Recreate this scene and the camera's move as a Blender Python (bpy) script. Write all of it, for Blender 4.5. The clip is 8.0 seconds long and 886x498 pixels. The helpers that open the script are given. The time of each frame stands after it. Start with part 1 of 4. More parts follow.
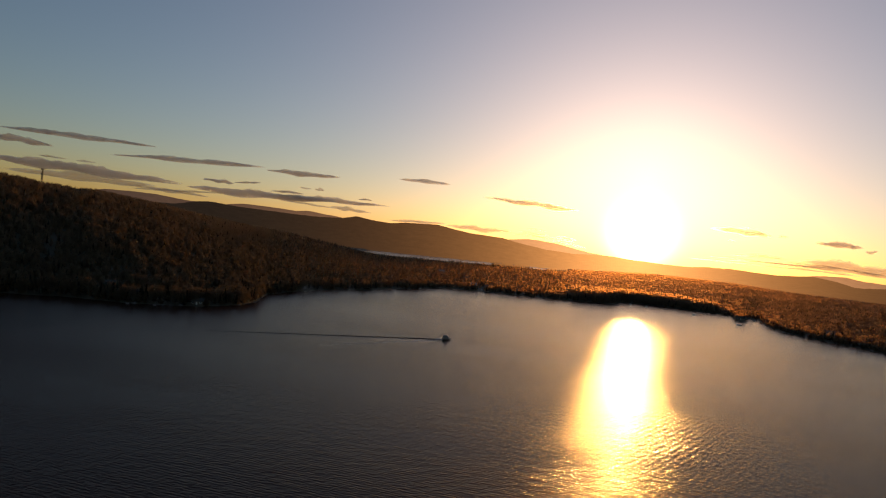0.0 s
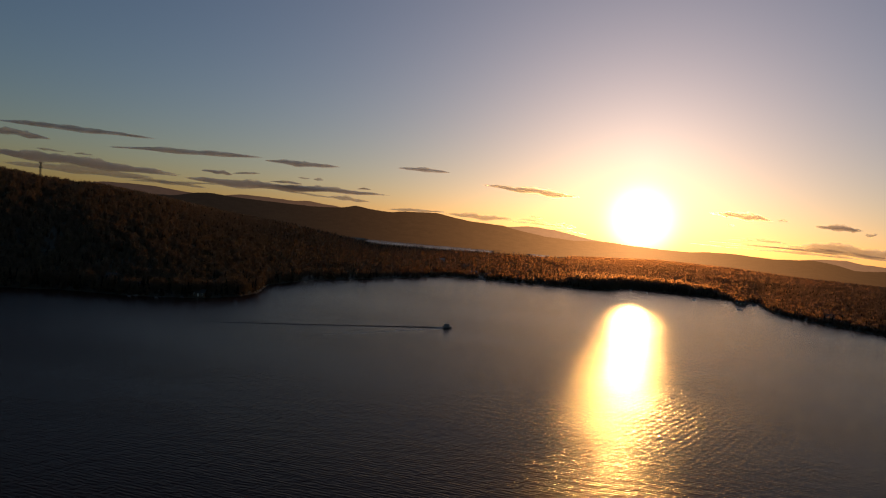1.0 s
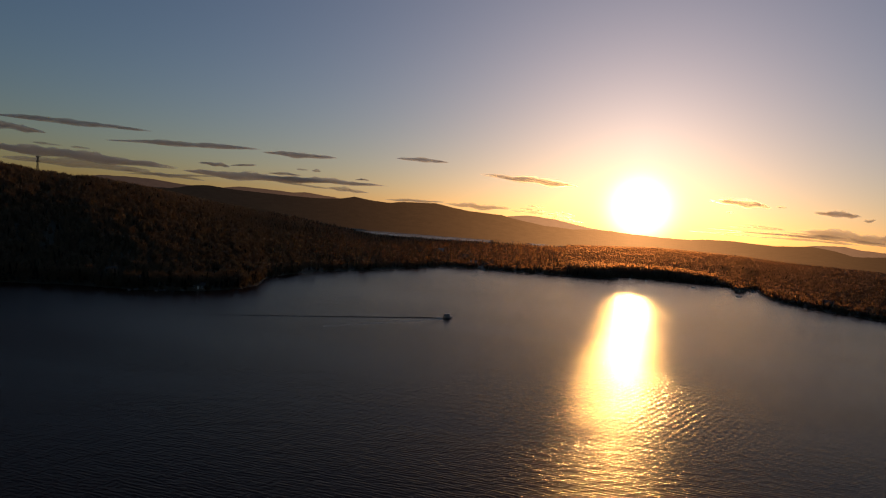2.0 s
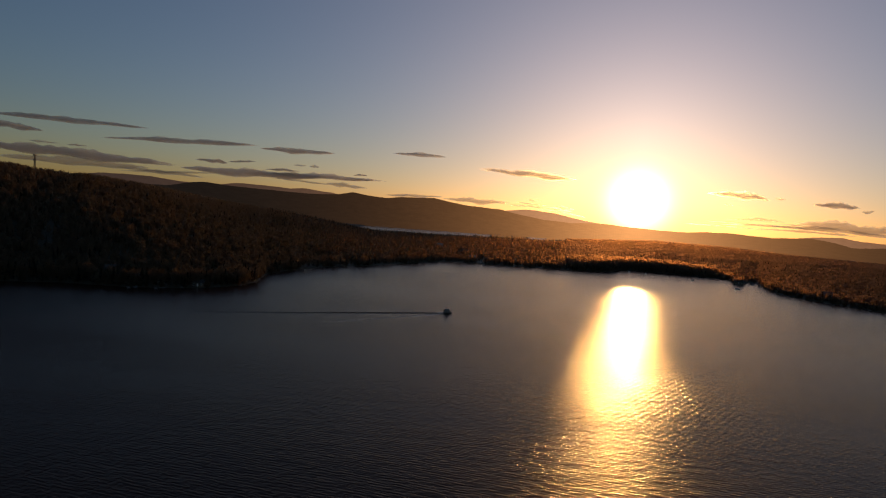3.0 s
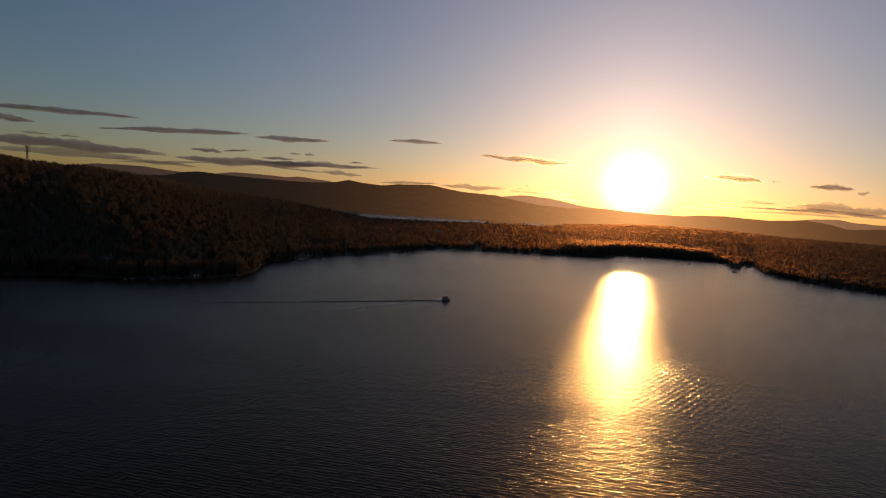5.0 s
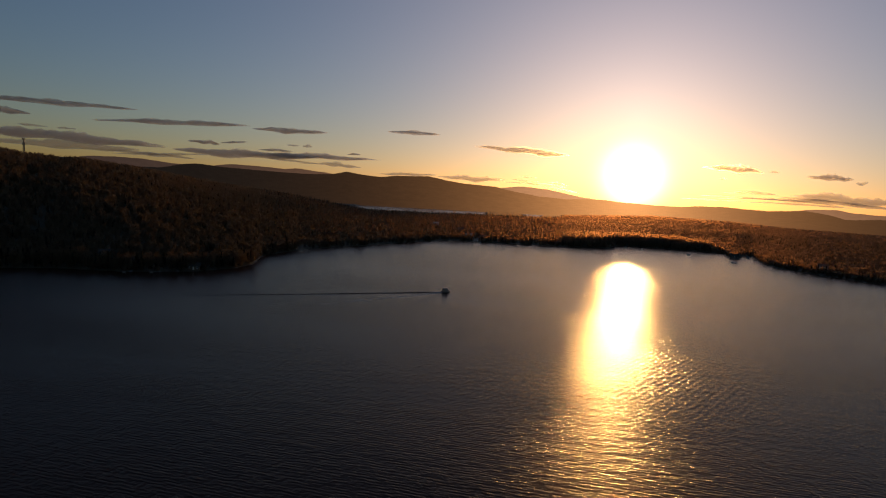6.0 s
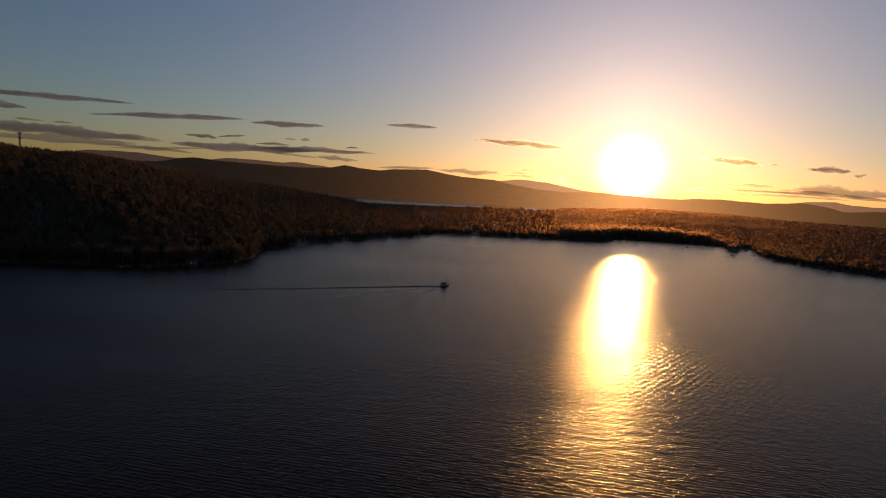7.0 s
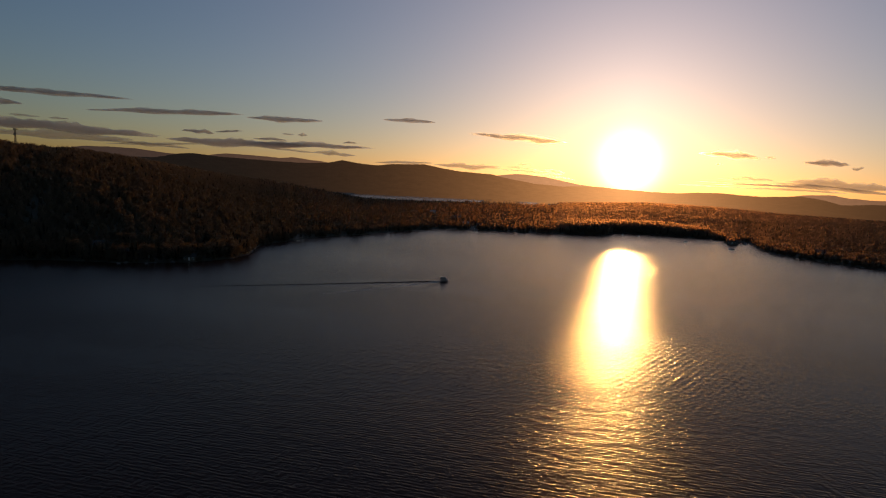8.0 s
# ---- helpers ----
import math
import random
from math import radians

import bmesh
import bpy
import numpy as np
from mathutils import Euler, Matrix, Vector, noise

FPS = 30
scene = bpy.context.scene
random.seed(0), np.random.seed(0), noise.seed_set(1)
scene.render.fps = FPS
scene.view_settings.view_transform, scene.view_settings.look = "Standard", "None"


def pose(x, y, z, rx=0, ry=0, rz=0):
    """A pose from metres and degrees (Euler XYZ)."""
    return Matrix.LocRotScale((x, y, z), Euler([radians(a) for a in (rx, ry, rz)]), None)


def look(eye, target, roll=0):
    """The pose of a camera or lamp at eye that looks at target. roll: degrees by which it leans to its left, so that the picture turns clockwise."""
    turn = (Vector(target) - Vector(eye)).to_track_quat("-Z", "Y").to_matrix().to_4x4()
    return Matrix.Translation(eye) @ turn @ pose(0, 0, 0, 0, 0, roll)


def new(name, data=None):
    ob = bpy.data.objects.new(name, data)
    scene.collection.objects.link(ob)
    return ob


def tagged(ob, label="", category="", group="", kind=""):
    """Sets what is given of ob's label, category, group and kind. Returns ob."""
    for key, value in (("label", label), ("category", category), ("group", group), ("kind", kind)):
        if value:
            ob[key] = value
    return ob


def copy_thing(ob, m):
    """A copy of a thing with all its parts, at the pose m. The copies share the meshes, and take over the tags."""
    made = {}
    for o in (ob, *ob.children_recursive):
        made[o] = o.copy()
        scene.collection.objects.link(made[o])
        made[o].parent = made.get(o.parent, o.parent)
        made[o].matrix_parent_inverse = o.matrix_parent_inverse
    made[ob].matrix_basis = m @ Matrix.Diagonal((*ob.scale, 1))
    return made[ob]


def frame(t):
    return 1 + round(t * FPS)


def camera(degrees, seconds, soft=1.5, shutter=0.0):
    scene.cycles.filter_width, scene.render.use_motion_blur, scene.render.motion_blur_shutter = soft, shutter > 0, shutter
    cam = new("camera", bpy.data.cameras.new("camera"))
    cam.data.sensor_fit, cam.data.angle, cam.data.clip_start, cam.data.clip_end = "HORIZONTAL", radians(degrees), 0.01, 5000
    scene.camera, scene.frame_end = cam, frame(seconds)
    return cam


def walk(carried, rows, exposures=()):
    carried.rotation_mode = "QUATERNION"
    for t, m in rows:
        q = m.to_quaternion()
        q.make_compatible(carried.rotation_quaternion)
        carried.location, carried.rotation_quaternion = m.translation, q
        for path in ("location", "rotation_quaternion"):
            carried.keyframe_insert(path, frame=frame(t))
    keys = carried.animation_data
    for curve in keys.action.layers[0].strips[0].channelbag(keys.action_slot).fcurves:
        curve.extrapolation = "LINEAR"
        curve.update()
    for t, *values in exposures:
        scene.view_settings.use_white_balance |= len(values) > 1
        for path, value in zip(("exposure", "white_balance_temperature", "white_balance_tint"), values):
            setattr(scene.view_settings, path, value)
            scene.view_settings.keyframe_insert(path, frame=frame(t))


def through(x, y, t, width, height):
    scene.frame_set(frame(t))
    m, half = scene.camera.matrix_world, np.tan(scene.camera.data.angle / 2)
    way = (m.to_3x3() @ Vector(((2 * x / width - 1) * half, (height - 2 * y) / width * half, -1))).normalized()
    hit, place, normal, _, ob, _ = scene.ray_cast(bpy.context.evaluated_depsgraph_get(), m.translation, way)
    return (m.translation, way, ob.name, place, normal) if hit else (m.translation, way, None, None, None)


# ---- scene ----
# ---------------------------------------------------------------- camera
cam = camera(73.22, 8.0, 1.1)
PATH = [
    (0.0, 0.0, 0.0, 60.0, 89.566, -5.9, 0.045),
    (0.5, -0.14, -0.2, 60.11, 89.009, -5.539, 0.043),
    (1.0, -0.28, -0.34, 60.21, 88.446, -5.177, 0.02),
    (1.5, -0.43, -0.41, 60.31, 87.902, -4.855, -0.043),
    (3.0, -0.9, -0.21, 60.56, 87.012, -4.098, -0.227),
    (3.5, -1.07, -0.01, 60.63, 86.794, -3.843, -0.36),
    (4.0, -1.24, 0.26, 60.7, 86.548, -3.673, -0.453),
    (4.5, -1.42, 0.59, 60.76, 86.184, -3.48, -0.525),
    (6.0, -2.0, 2.0, 60.89, 84.954, -3.197, -0.726),
    (6.5, -2.2, 2.6, 60.92, 84.62, -3.099, -0.847),
    (7.0, -2.4, 3.28, 60.95, 84.325, -3.033, -0.901),
    (7.5, -2.62, 4.02, 60.96, 84.065, -2.948, -0.958),
    (8.0, -2.83, 4.82, 60.98, 83.834, -2.8, -1.104),
]
# the film camera closes its exposure over the first second
walk(cam, [(r[0], pose(*r[1:])) for r in PATH],
     [(0.0, 0.82, 8450, 15), (0.2, 0.64, 8250, 15), (0.5, 0.45, 7950, 15), (0.8, 0.30, 7650, 15), (1.2, 0.14, 7400, 15), (1.8, 0.09, 7200, 15), (3.5, 0.10, 7100, 15), (6.0, 0.15, 7100, 15), (8.0, 0.16, 7100, 15)])

# ---------------------------------------------------------------- evening sky and the low sun
SUN_AZ, SUN_EL = radians(18.2), radians(2.45)
SUN_DIR = Vector((math.sin(SUN_AZ) * math.cos(SUN_EL), math.cos(SUN_AZ) * math.cos(SUN_EL), math.sin(SUN_EL)))

sun = new("sun", bpy.data.lights.new("sun", "SUN"))
sun.data.energy, sun.data.angle, sun.data.color = 1.2, radians(0.53), (1.0, 0.50, 0.14)
sun.matrix_world = look((0, 0, 200), Vector((0, 0, 200)) - SUN_DIR)


class Nodes:
    """Short hand for building a node tree."""

    def __init__(self, tree):
        self.tree, self.nodes, self.links = tree, tree.nodes, tree.links
        self.nodes.clear()

    def add(self, kind, **settings):
        node = self.nodes.new(kind)
        for key, value in settings.items():
            setattr(node, key, value)
        return node

    def put(self, socket, value):
        if isinstance(value, bpy.types.NodeSocket):
            self.links.new(value, socket)
        elif value is not None:
            socket.default_value = value

    def math(self, op, a, b=None, clamp=False):
        node = self.add("ShaderNodeMath", operation=op, use_clamp=clamp)
        self.put(node.inputs[0], a)
        self.put(node.inputs[1], b)
        return node.outputs[0]

    def vmath(self, op, a, b=None):
        node = self.add("ShaderNodeVectorMath", operation=op)
        self.put(node.inputs[0], a)
        self.put(node.inputs[1], b)
        return node.outputs["Value"] if op == "DOT_PRODUCT" else node.outputs[0]

    def mix(self, a, b, factor, blend="MIX"):
        node = self.add("ShaderNodeMix", data_type="RGBA", blend_type=blend)
        self.put(node.inputs[0], factor)
        self.put(node.inputs[6], a)
        self.put(node.inputs[7], b)
        return node.outputs[2]

    def noise(self, vector, scale, detail=3.0, rough=0.55, distort=0.0):
        node = self.add("ShaderNodeTexNoise")
        self.put(node.inputs["Vector"], vector)
        self.put(node.inputs["Scale"], scale)
        self.put(node.inputs["Detail"], detail)
        self.put(node.inputs["Roughness"], rough)
        self.put(node.inputs["Distortion"], distort)
        return node.outputs["Fac"]

    def ramp(self, value, stops):
        node = self.add("ShaderNodeValToRGB")
        self.put(node.inputs[0], value)
        elements = node.color_ramp.elements
        while len(elements) < len(stops):
            elements.new(0.5)
        for element, (place, colour) in zip(elements, stops):
            element.position = place
            element.color = (*colour, 1) if len(colour) == 3 else colour
        return node.outputs[0]

    def scaled(self, vector, size, turn=0.0):
        node = self.add("ShaderNodeMapping")
        self.put(node.inputs["Vector"], vector)
        node.inputs["Scale"].default_value = size
        node.inputs["Rotation"].default_value = (0, 0, radians(turn))
        return node.outputs[0]

    def turned(self, vector, turn, size):
        """Turned first, stretched after: crests run along the turned x."""
        return self.scaled(self.scaled(vector, (1.0, 1.0, 1.0), turn), size)

    def bump(self, height, strength, distance, normal=None):
        node = self.add("ShaderNodeBump")
        self.put(node.inputs["Height"], height)
        self.put(node.inputs["Strength"], strength)
        self.put(node.inputs["Distance"], distance)
        self.put(node.inputs["Normal"], normal)
        return node.outputs[0]


world = bpy.data.worlds.new("evening_sky")
world.use_nodes = True
scene.world = world
n = Nodes(world.node_tree)
sky = n.add("ShaderNodeTexSky", sky_type="NISHITA", sun_disc=False, sun_elevation=SUN_EL, sun_rotation=SUN_AZ,
            altitude=200.0, air_density=1.0, dust_density=0.75, ozone_density=3.0)
way = n.add("ShaderNodeTexCoord").outputs["Generated"]


def falloff(elevation, width, power=1.0):
    """exp(-(angle / width) ** power) round a point over the sun's bearing; elevation and width in degrees."""
    centre = Vector((math.sin(SUN_AZ), math.cos(SUN_AZ), math.tan(radians(elevation)))).normalized()
    cosine = n.math("MINIMUM", n.vmath("DOT_PRODUCT", n.vmath("NORMALIZE", way), tuple(centre)), 0.999999)
    q = n.math("POWER", n.math("DIVIDE", n.math("ARCCOSINE", cosine), radians(width)), power)
    return n.math("POWER", math.e, n.math("MULTIPLY", q, -1.0))


# the bright air sits a little over the disc, and its wide veil higher still: strength, elevation, width, power, colour
parts_of_sky = [(2.1, 2.75, 2.3, 2.4, (1.0, 0.92, 0.72)), (0.20, 2.75, 4.0, 1.0, (1.0, 0.89, 0.68)), (0.30, 8.0, 16.5, 1.1, (1.0, 0.85, 0.92))]
total = n.vmath("MULTIPLY", sky.outputs[0], (0.117, 0.111, 0.115))
for strength, elevation, width, power, colour in parts_of_sky:
    amount = n.math("MULTIPLY", falloff(elevation, width, power), strength)
    total = n.vmath("ADD", total, n.vmath("MULTIPLY", tuple(colour), amount))
background = n.add("ShaderNodeBackground")
n.put(background.inputs["Color"], total)
background.inputs["Strength"].default_value = 1.0
n.links.new(background.outputs[0], n.add("ShaderNodeOutputWorld").inputs["Surface"])

# ---------------------------------------------------------------- materials


def material(name):
    mat = bpy.data.materials.new(name)
    mat.use_nodes = True
    return mat, Nodes(mat.node_tree)


def finish(n, shader):
    n.links.new(shader, n.add("ShaderNodeOutputMaterial").inputs["Surface"])


def principled(n, colour, rough=0.6, metal=0.0, normal=None, specular=0.5, ior=1.5):
    node = n.add("ShaderNodeBsdfPrincipled")
    n.put(node.inputs["Base Color"], colour)
    n.put(node.inputs["Roughness"], rough)
    n.put(node.inputs["Metallic"], metal)
    n.put(node.inputs["Specular IOR Level"], specular)
    n.put(node.inputs["IOR"], ior)
    if normal is not None:
        n.put(node.inputs["Normal"], normal)
    return node.outputs[0]


def make_plain(name, colour, rough=0.6, metal=0.0, grain=6.0, spread=0.25, relief=0.004):
    """A painted, wooden or metal surface with two scales of wear."""
    mat, n = material(name)
    at = n.add("ShaderNodeTexCoord").outputs["Object"]
    fine, broad = n.noise(at, grain, 5.0), n.noise(at, grain * 0.17, 2.0)
    low = tuple(c * (1 - spread) for c in colour) + (1,)
    high = tuple(min(1.0, c * (1 + spread)) for c in colour) + (1,)
    tint = n.mix(low, high, n.math("ADD", n.math("MULTIPLY", fine, 0.5), n.math("MULTIPLY", broad, 0.5)))
    finish(n, principled(n, tint, n.math("ADD", n.math("MULTIPLY", fine, 0.2), rough - 0.1), metal, n.bump(fine, 0.6, relief)))
    return mat


# old wakes cross the lake as long trains of small waves: their bearing and spacing
TRAIN_TURN, TRAIN_GAP, TRAIN_AT = 41.0, 2.35, (83.0, 212.0, 0.0)



def make_water(name, rough, gloss):
    mat, n = material(name)
    at = n.add("ShaderNodeTexCoord").outputs["Object"]
    streaks = n.ramp(n.noise(n.turned(at, 11, (1.0, 0.45, 1.0)), 0.8, 3.0, 0.65), [(0.34, (0.25, 0.25, 0.25)), (0.64, (1, 1, 1))])

    def crests(turn, gap, bend, seed):
        """Long low crests side by side, broken by drift."""
        band = n.add("ShaderNodeTexWave", wave_type="BANDS", bands_direction="Y", wave_profile="SIN")
        n.put(band.inputs["Vector"], n.turned(at, turn, (0.7, 1.0, 1.0)))
        n.put(band.inputs["Scale"], 2 * math.pi / 20 / gap)
        n.put(band.inputs["Distortion"], bend)
        n.put(band.inputs["Detail"], 2.0)
        n.put(band.inputs["Detail Scale"], 0.8)
        n.put(band.inputs["Detail Roughness"], 0.6)
        n.put(band.inputs["Phase Offset"], seed)
        return band.outputs["Fac"]

    waves = n.math("ADD", n.math("MULTIPLY", crests(11, 1.35, 5.0, 0.0), 0.6), n.math("MULTIPLY", crests(19, 1.0, 5.0, 3.0), 0.4))
    ripples = n.noise(n.turned(at, -14, (0.7, 1.0, 1.0)), 3.2, 2.0, 0.5, 0.2)
    swell = n.noise(n.turned(at, 11, (0.45, 1.0, 1.0)), 0.26, 3.0, 0.6)
    cross = n.noise(n.turned(at, 30, (1.0, 0.8, 1.0)), 1.6, 2.0, 0.5)
    rollers = n.noise(n.turned(at, 6, (0.22, 1.0, 1.0)), 0.075, 3.0, 0.6)
    trains = n.add("ShaderNodeTexWave", wave_type="BANDS", bands_direction="X", wave_profile="SIN")
    n.put(trains.inputs["Vector"], n.scaled(at, (1.0, 1.0, 1.0), TRAIN_TURN))
    n.put(trains.inputs["Scale"], 2 * math.pi / 20 / TRAIN_GAP)
    n.put(trains.inputs["Distortion"], 1.1)
    n.put(trains.inputs["Detail"], 2.0)
    n.put(trains.inputs["Detail Scale"], 0.35)
    off = n.add("ShaderNodeVectorMath", operation="LENGTH")
    n.put(off.inputs[0], n.vmath("MULTIPLY", n.vmath("SUBTRACT", at, TRAIN_AT), (1 / 46, 1 / 52, 0.0)))
    where = n.math("SUBTRACT", 1.1, n.math("POWER", off.outputs["Value"], 2.0), True)
    passing = n.math("MULTIPLY", trains.outputs["Fac"], n.math("ADD", n.math("MULTIPLY", where, 0.95), 0.05))
    gusts = n.noise(n.turned(at, 5, (0.30, 1.0, 1.0)), 0.012, 4.0, 0.6)
    calm = n.ramp(gusts, [(0.38, (0.58, 0.58, 0.58)), (0.58, (1, 1, 1))])
    groups = n.math("ADD", n.math("MULTIPLY", n.noise(at, 0.3, 4.0, 0.65), 1.1), 0.4)
    calm = n.math("MULTIPLY", calm, n.math("MULTIPLY", groups, n.math("ADD", n.math("MULTIPLY", streaks, 0.7), 0.5)))
    small = n.math("ADD", n.math("MULTIPLY", waves, 0.056), n.math("ADD", n.math("ADD", n.math("MULTIPLY", ripples, 0.042), n.math("MULTIPLY", cross, 0.03)), n.math("MULTIPLY", passing, 0.078)))
    height = n.math("MULTIPLY", n.math("ADD", small, n.math("ADD", n.math("MULTIPLY", swell, 0.15), n.math("MULTIPLY", rollers, 0.1))), calm)
    tint = n.mix((0.024, 0.008, 0.004, 1), (0.032, 0.011, 0.006, 1), gusts)
    finish(n, principled(n, tint, rough, 0.0, n.bump(height, 1.0, 1.0), gloss, 1.333))
    return mat


def make_leaf(name, dark, light, through=0.30, sheer=0.165, gaps=0.32, rough=0.75):
    """Foliage: waxy on top, lets some light through, and has gaps between its sprays."""
    mat, n = material(name)
    at = n.add("ShaderNodeTexCoord").outputs["Object"]
    chance = n.add("ShaderNodeNewGeometry").outputs["Random Per Island"]
    patch = n.noise(at, 0.9, 4.0, 0.65)
    tint = n.mix((*dark, 1), (*light, 1), n.math("ADD", n.math("MULTIPLY", chance, 0.65), n.math("MULTIPLY", patch, 0.35)))
    front = principled(n, tint, rough, 0.0, n.bump(n.noise(at, 1.6, 4.0, 0.7), 1.0, 0.8), 0.2)
    back = n.add("ShaderNodeBsdfTranslucent")
    n.put(back.inputs["Color"], n.mix(tint, (0.24, 0.17, 0.10, 1), 0.35))
    forward = n.add("ShaderNodeBsdfRefraction")
    n.put(forward.inputs["Color"], (0.80, 0.46, 0.32, 1))
    n.put(forward.inputs["Roughness"], 1.0)
    n.put(forward.inputs["IOR"], 1.22)
    clear = n.add("ShaderNodeBsdfTransparent")
    shader = front
    for amount, layer in ((through, back), (sheer, forward), (gaps, clear)):
        both = n.add("ShaderNodeMixShader")
        n.put(both.inputs[0], amount)
        n.links.new(shader, both.inputs[1])
        n.links.new(layer.outputs[0], both.inputs[2])
        shader = both.outputs[0]
    finish(n, shader)
    return mat


def make_ground():
    mat, n = material("wooded_ground")
    at = n.add("ShaderNodeTexCoord").outputs["Object"]
    broad, fine = n.noise(at, 0.006, 4.0, 0.6), n.noise(at, 0.11, 5.0, 0.7)
    tint = n.mix((0.036, 0.033, 0.016, 1), (0.075, 0.062, 0.030, 1), n.math("MULTIPLY", n.math("ADD", broad, fine), 0.5))
    finish(n, principled(n, tint, 0.7, 0.0, n.bump(fine, 1.0, 6.0)))
    return mat


def make_cloud(name, density, fraying):
    """Thin evening cloud: dense along its spine, lit through and frayed towards its rim."""
    mat, n = material(name)
    own = n.add("ShaderNodeTexCoord").outputs["Object"]
    edge = n.add("ShaderNodeAttribute", attribute_name="rim").outputs["Fac"]
    broad = n.noise(n.scaled(own, (0.30, 1.0, 1.0)), 0.02, 3.0, 0.6)
    fine = n.noise(n.scaled(own, (0.30, 1.0, 1.4)), 0.07, 7.0, 0.72)
    facing = n.vmath("NORMALIZE", n.vmath("MULTIPLY", n.add("ShaderNodeNewGeometry").outputs["Position"], (-1.0, -1.0, 0.0)))
    fray = n.math("ADD", n.math("MULTIPLY", broad, 0.45), n.math("MULTIPLY", fine, 0.55))
    rim = n.math("SUBTRACT", n.math("SUBTRACT", 1.0, edge), n.math("MULTIPLY", n.math("SUBTRACT", fray, 0.45), fraying))
    cover = n.math("MULTIPLY", n.math("MULTIPLY", rim, 4.0, True), density)
    body = n.add("ShaderNodeBsdfDiffuse")
    n.put(body.inputs["Normal"], facing)
    n.put(body.inputs["Color"], n.mix((0.33, 0.365, 0.39, 1), (0.49, 0.53, 0.56, 1), fray))
    lit = n.add("ShaderNodeBsdfTranslucent")
    n.put(lit.inputs["Normal"], facing)
    n.put(lit.inputs["Color"], (0.62, 0.67, 0.70, 1))
    forward = n.add("ShaderNodeBsdfRefraction")
    n.put(forward.inputs["Normal"], facing)
    n.put(forward.inputs["Color"], (0.86, 0.88, 0.92, 1))
    n.put(forward.inputs["Roughness"], 0.75)
    n.put(forward.inputs["IOR"], 1.25)
    thin_rim = n.math("SUBTRACT", 1.0, n.math("MULTIPLY", rim, 1.5, True))
    clear = n.add("ShaderNodeBsdfTransparent")
    mass = n.add("ShaderNodeMixShader")
    n.put(mass.inputs[0], 0.42)
    n.links.new(body.outputs[0], mass.inputs[1])
    n.links.new(lit.outputs[0], mass.inputs[2])
    misty = n.add("ShaderNodeMixShader")
    n.put(misty.inputs[0], n.math("ADD", n.math("MULTIPLY", thin_rim, 0.68), 0.24))
    n.links.new(mass.outputs[0], misty.inputs[1])
    n.links.new(forward.outputs[0], misty.inputs[2])
    out = n.add("ShaderNodeMixShader")
    n.put(out.inputs[0], cover)
    n.links.new(clear.outputs[0], out.inputs[1])
    n.links.new(misty.outputs[0], out.inputs[2])
    finish(n, out.outputs[0])
    return mat


def make_painted_haze(name, still, air, colour, width):
    """Far wooded ridge; its kilometres of evening haze are painted as emission, brightening sunward."""
    mat, n = material(name)
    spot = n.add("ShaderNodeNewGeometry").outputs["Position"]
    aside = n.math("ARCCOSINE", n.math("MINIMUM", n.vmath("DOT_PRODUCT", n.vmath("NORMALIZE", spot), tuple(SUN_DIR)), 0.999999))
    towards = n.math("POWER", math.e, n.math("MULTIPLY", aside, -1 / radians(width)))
    body = n.add("ShaderNodeBsdfDiffuse")
    patch = n.noise(spot, 0.02, 5.0, 0.7)
    n.put(body.inputs["Color"], n.mix((0.05, 0.04, 0.022, 1), (0.11, 0.08, 0.04, 1), patch))
    # haze painted as glow: an even part plus one that grows towards the sun
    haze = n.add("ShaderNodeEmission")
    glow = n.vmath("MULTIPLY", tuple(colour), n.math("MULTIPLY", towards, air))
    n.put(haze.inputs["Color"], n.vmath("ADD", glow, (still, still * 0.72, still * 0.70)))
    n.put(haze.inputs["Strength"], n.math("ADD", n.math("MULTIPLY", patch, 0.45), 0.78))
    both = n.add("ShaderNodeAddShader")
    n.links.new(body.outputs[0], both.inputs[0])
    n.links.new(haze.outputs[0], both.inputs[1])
    finish(n, both.outputs[0])
    return mat


WATER, POND = make_water("lake_water", 0.222, 0.10), make_water("wind_roughened_pond", 0.20, 0.8)
# the haze in front of the ridges is put into their own emission
RIDGE_PAINTED_HAZE = make_painted_haze("ridge_painted_haze", 0.005, 1.1, (1.0, 0.44, 0.15), 7.0)
FAR_PAINTED_HAZE = make_painted_haze("far_ridge_painted_haze", 0.026, 1.0, (1.0, 0.47, 0.20), 11.0)
GROUND = make_ground()
LEAF = make_leaf("broadleaf_foliage", (0.082, 0.066, 0.043), (0.145, 0.112, 0.066))
NEEDLE = make_leaf("conifer_needles", (0.046, 0.042, 0.024), (0.080, 0.068, 0.036), 0.18, 0.14)
BARK = make_plain("bark", (0.10, 0.075, 0.055), 0.85, grain=3.0, spread=0.4, relief=0.03)
CLOUD, VEIL, WISP = make_cloud("stratus_cloud", 0.85, 2.9), make_cloud("cloud_veil", 0.55, 2.6), make_cloud("cloud_wisp", 0.5, 3.0)

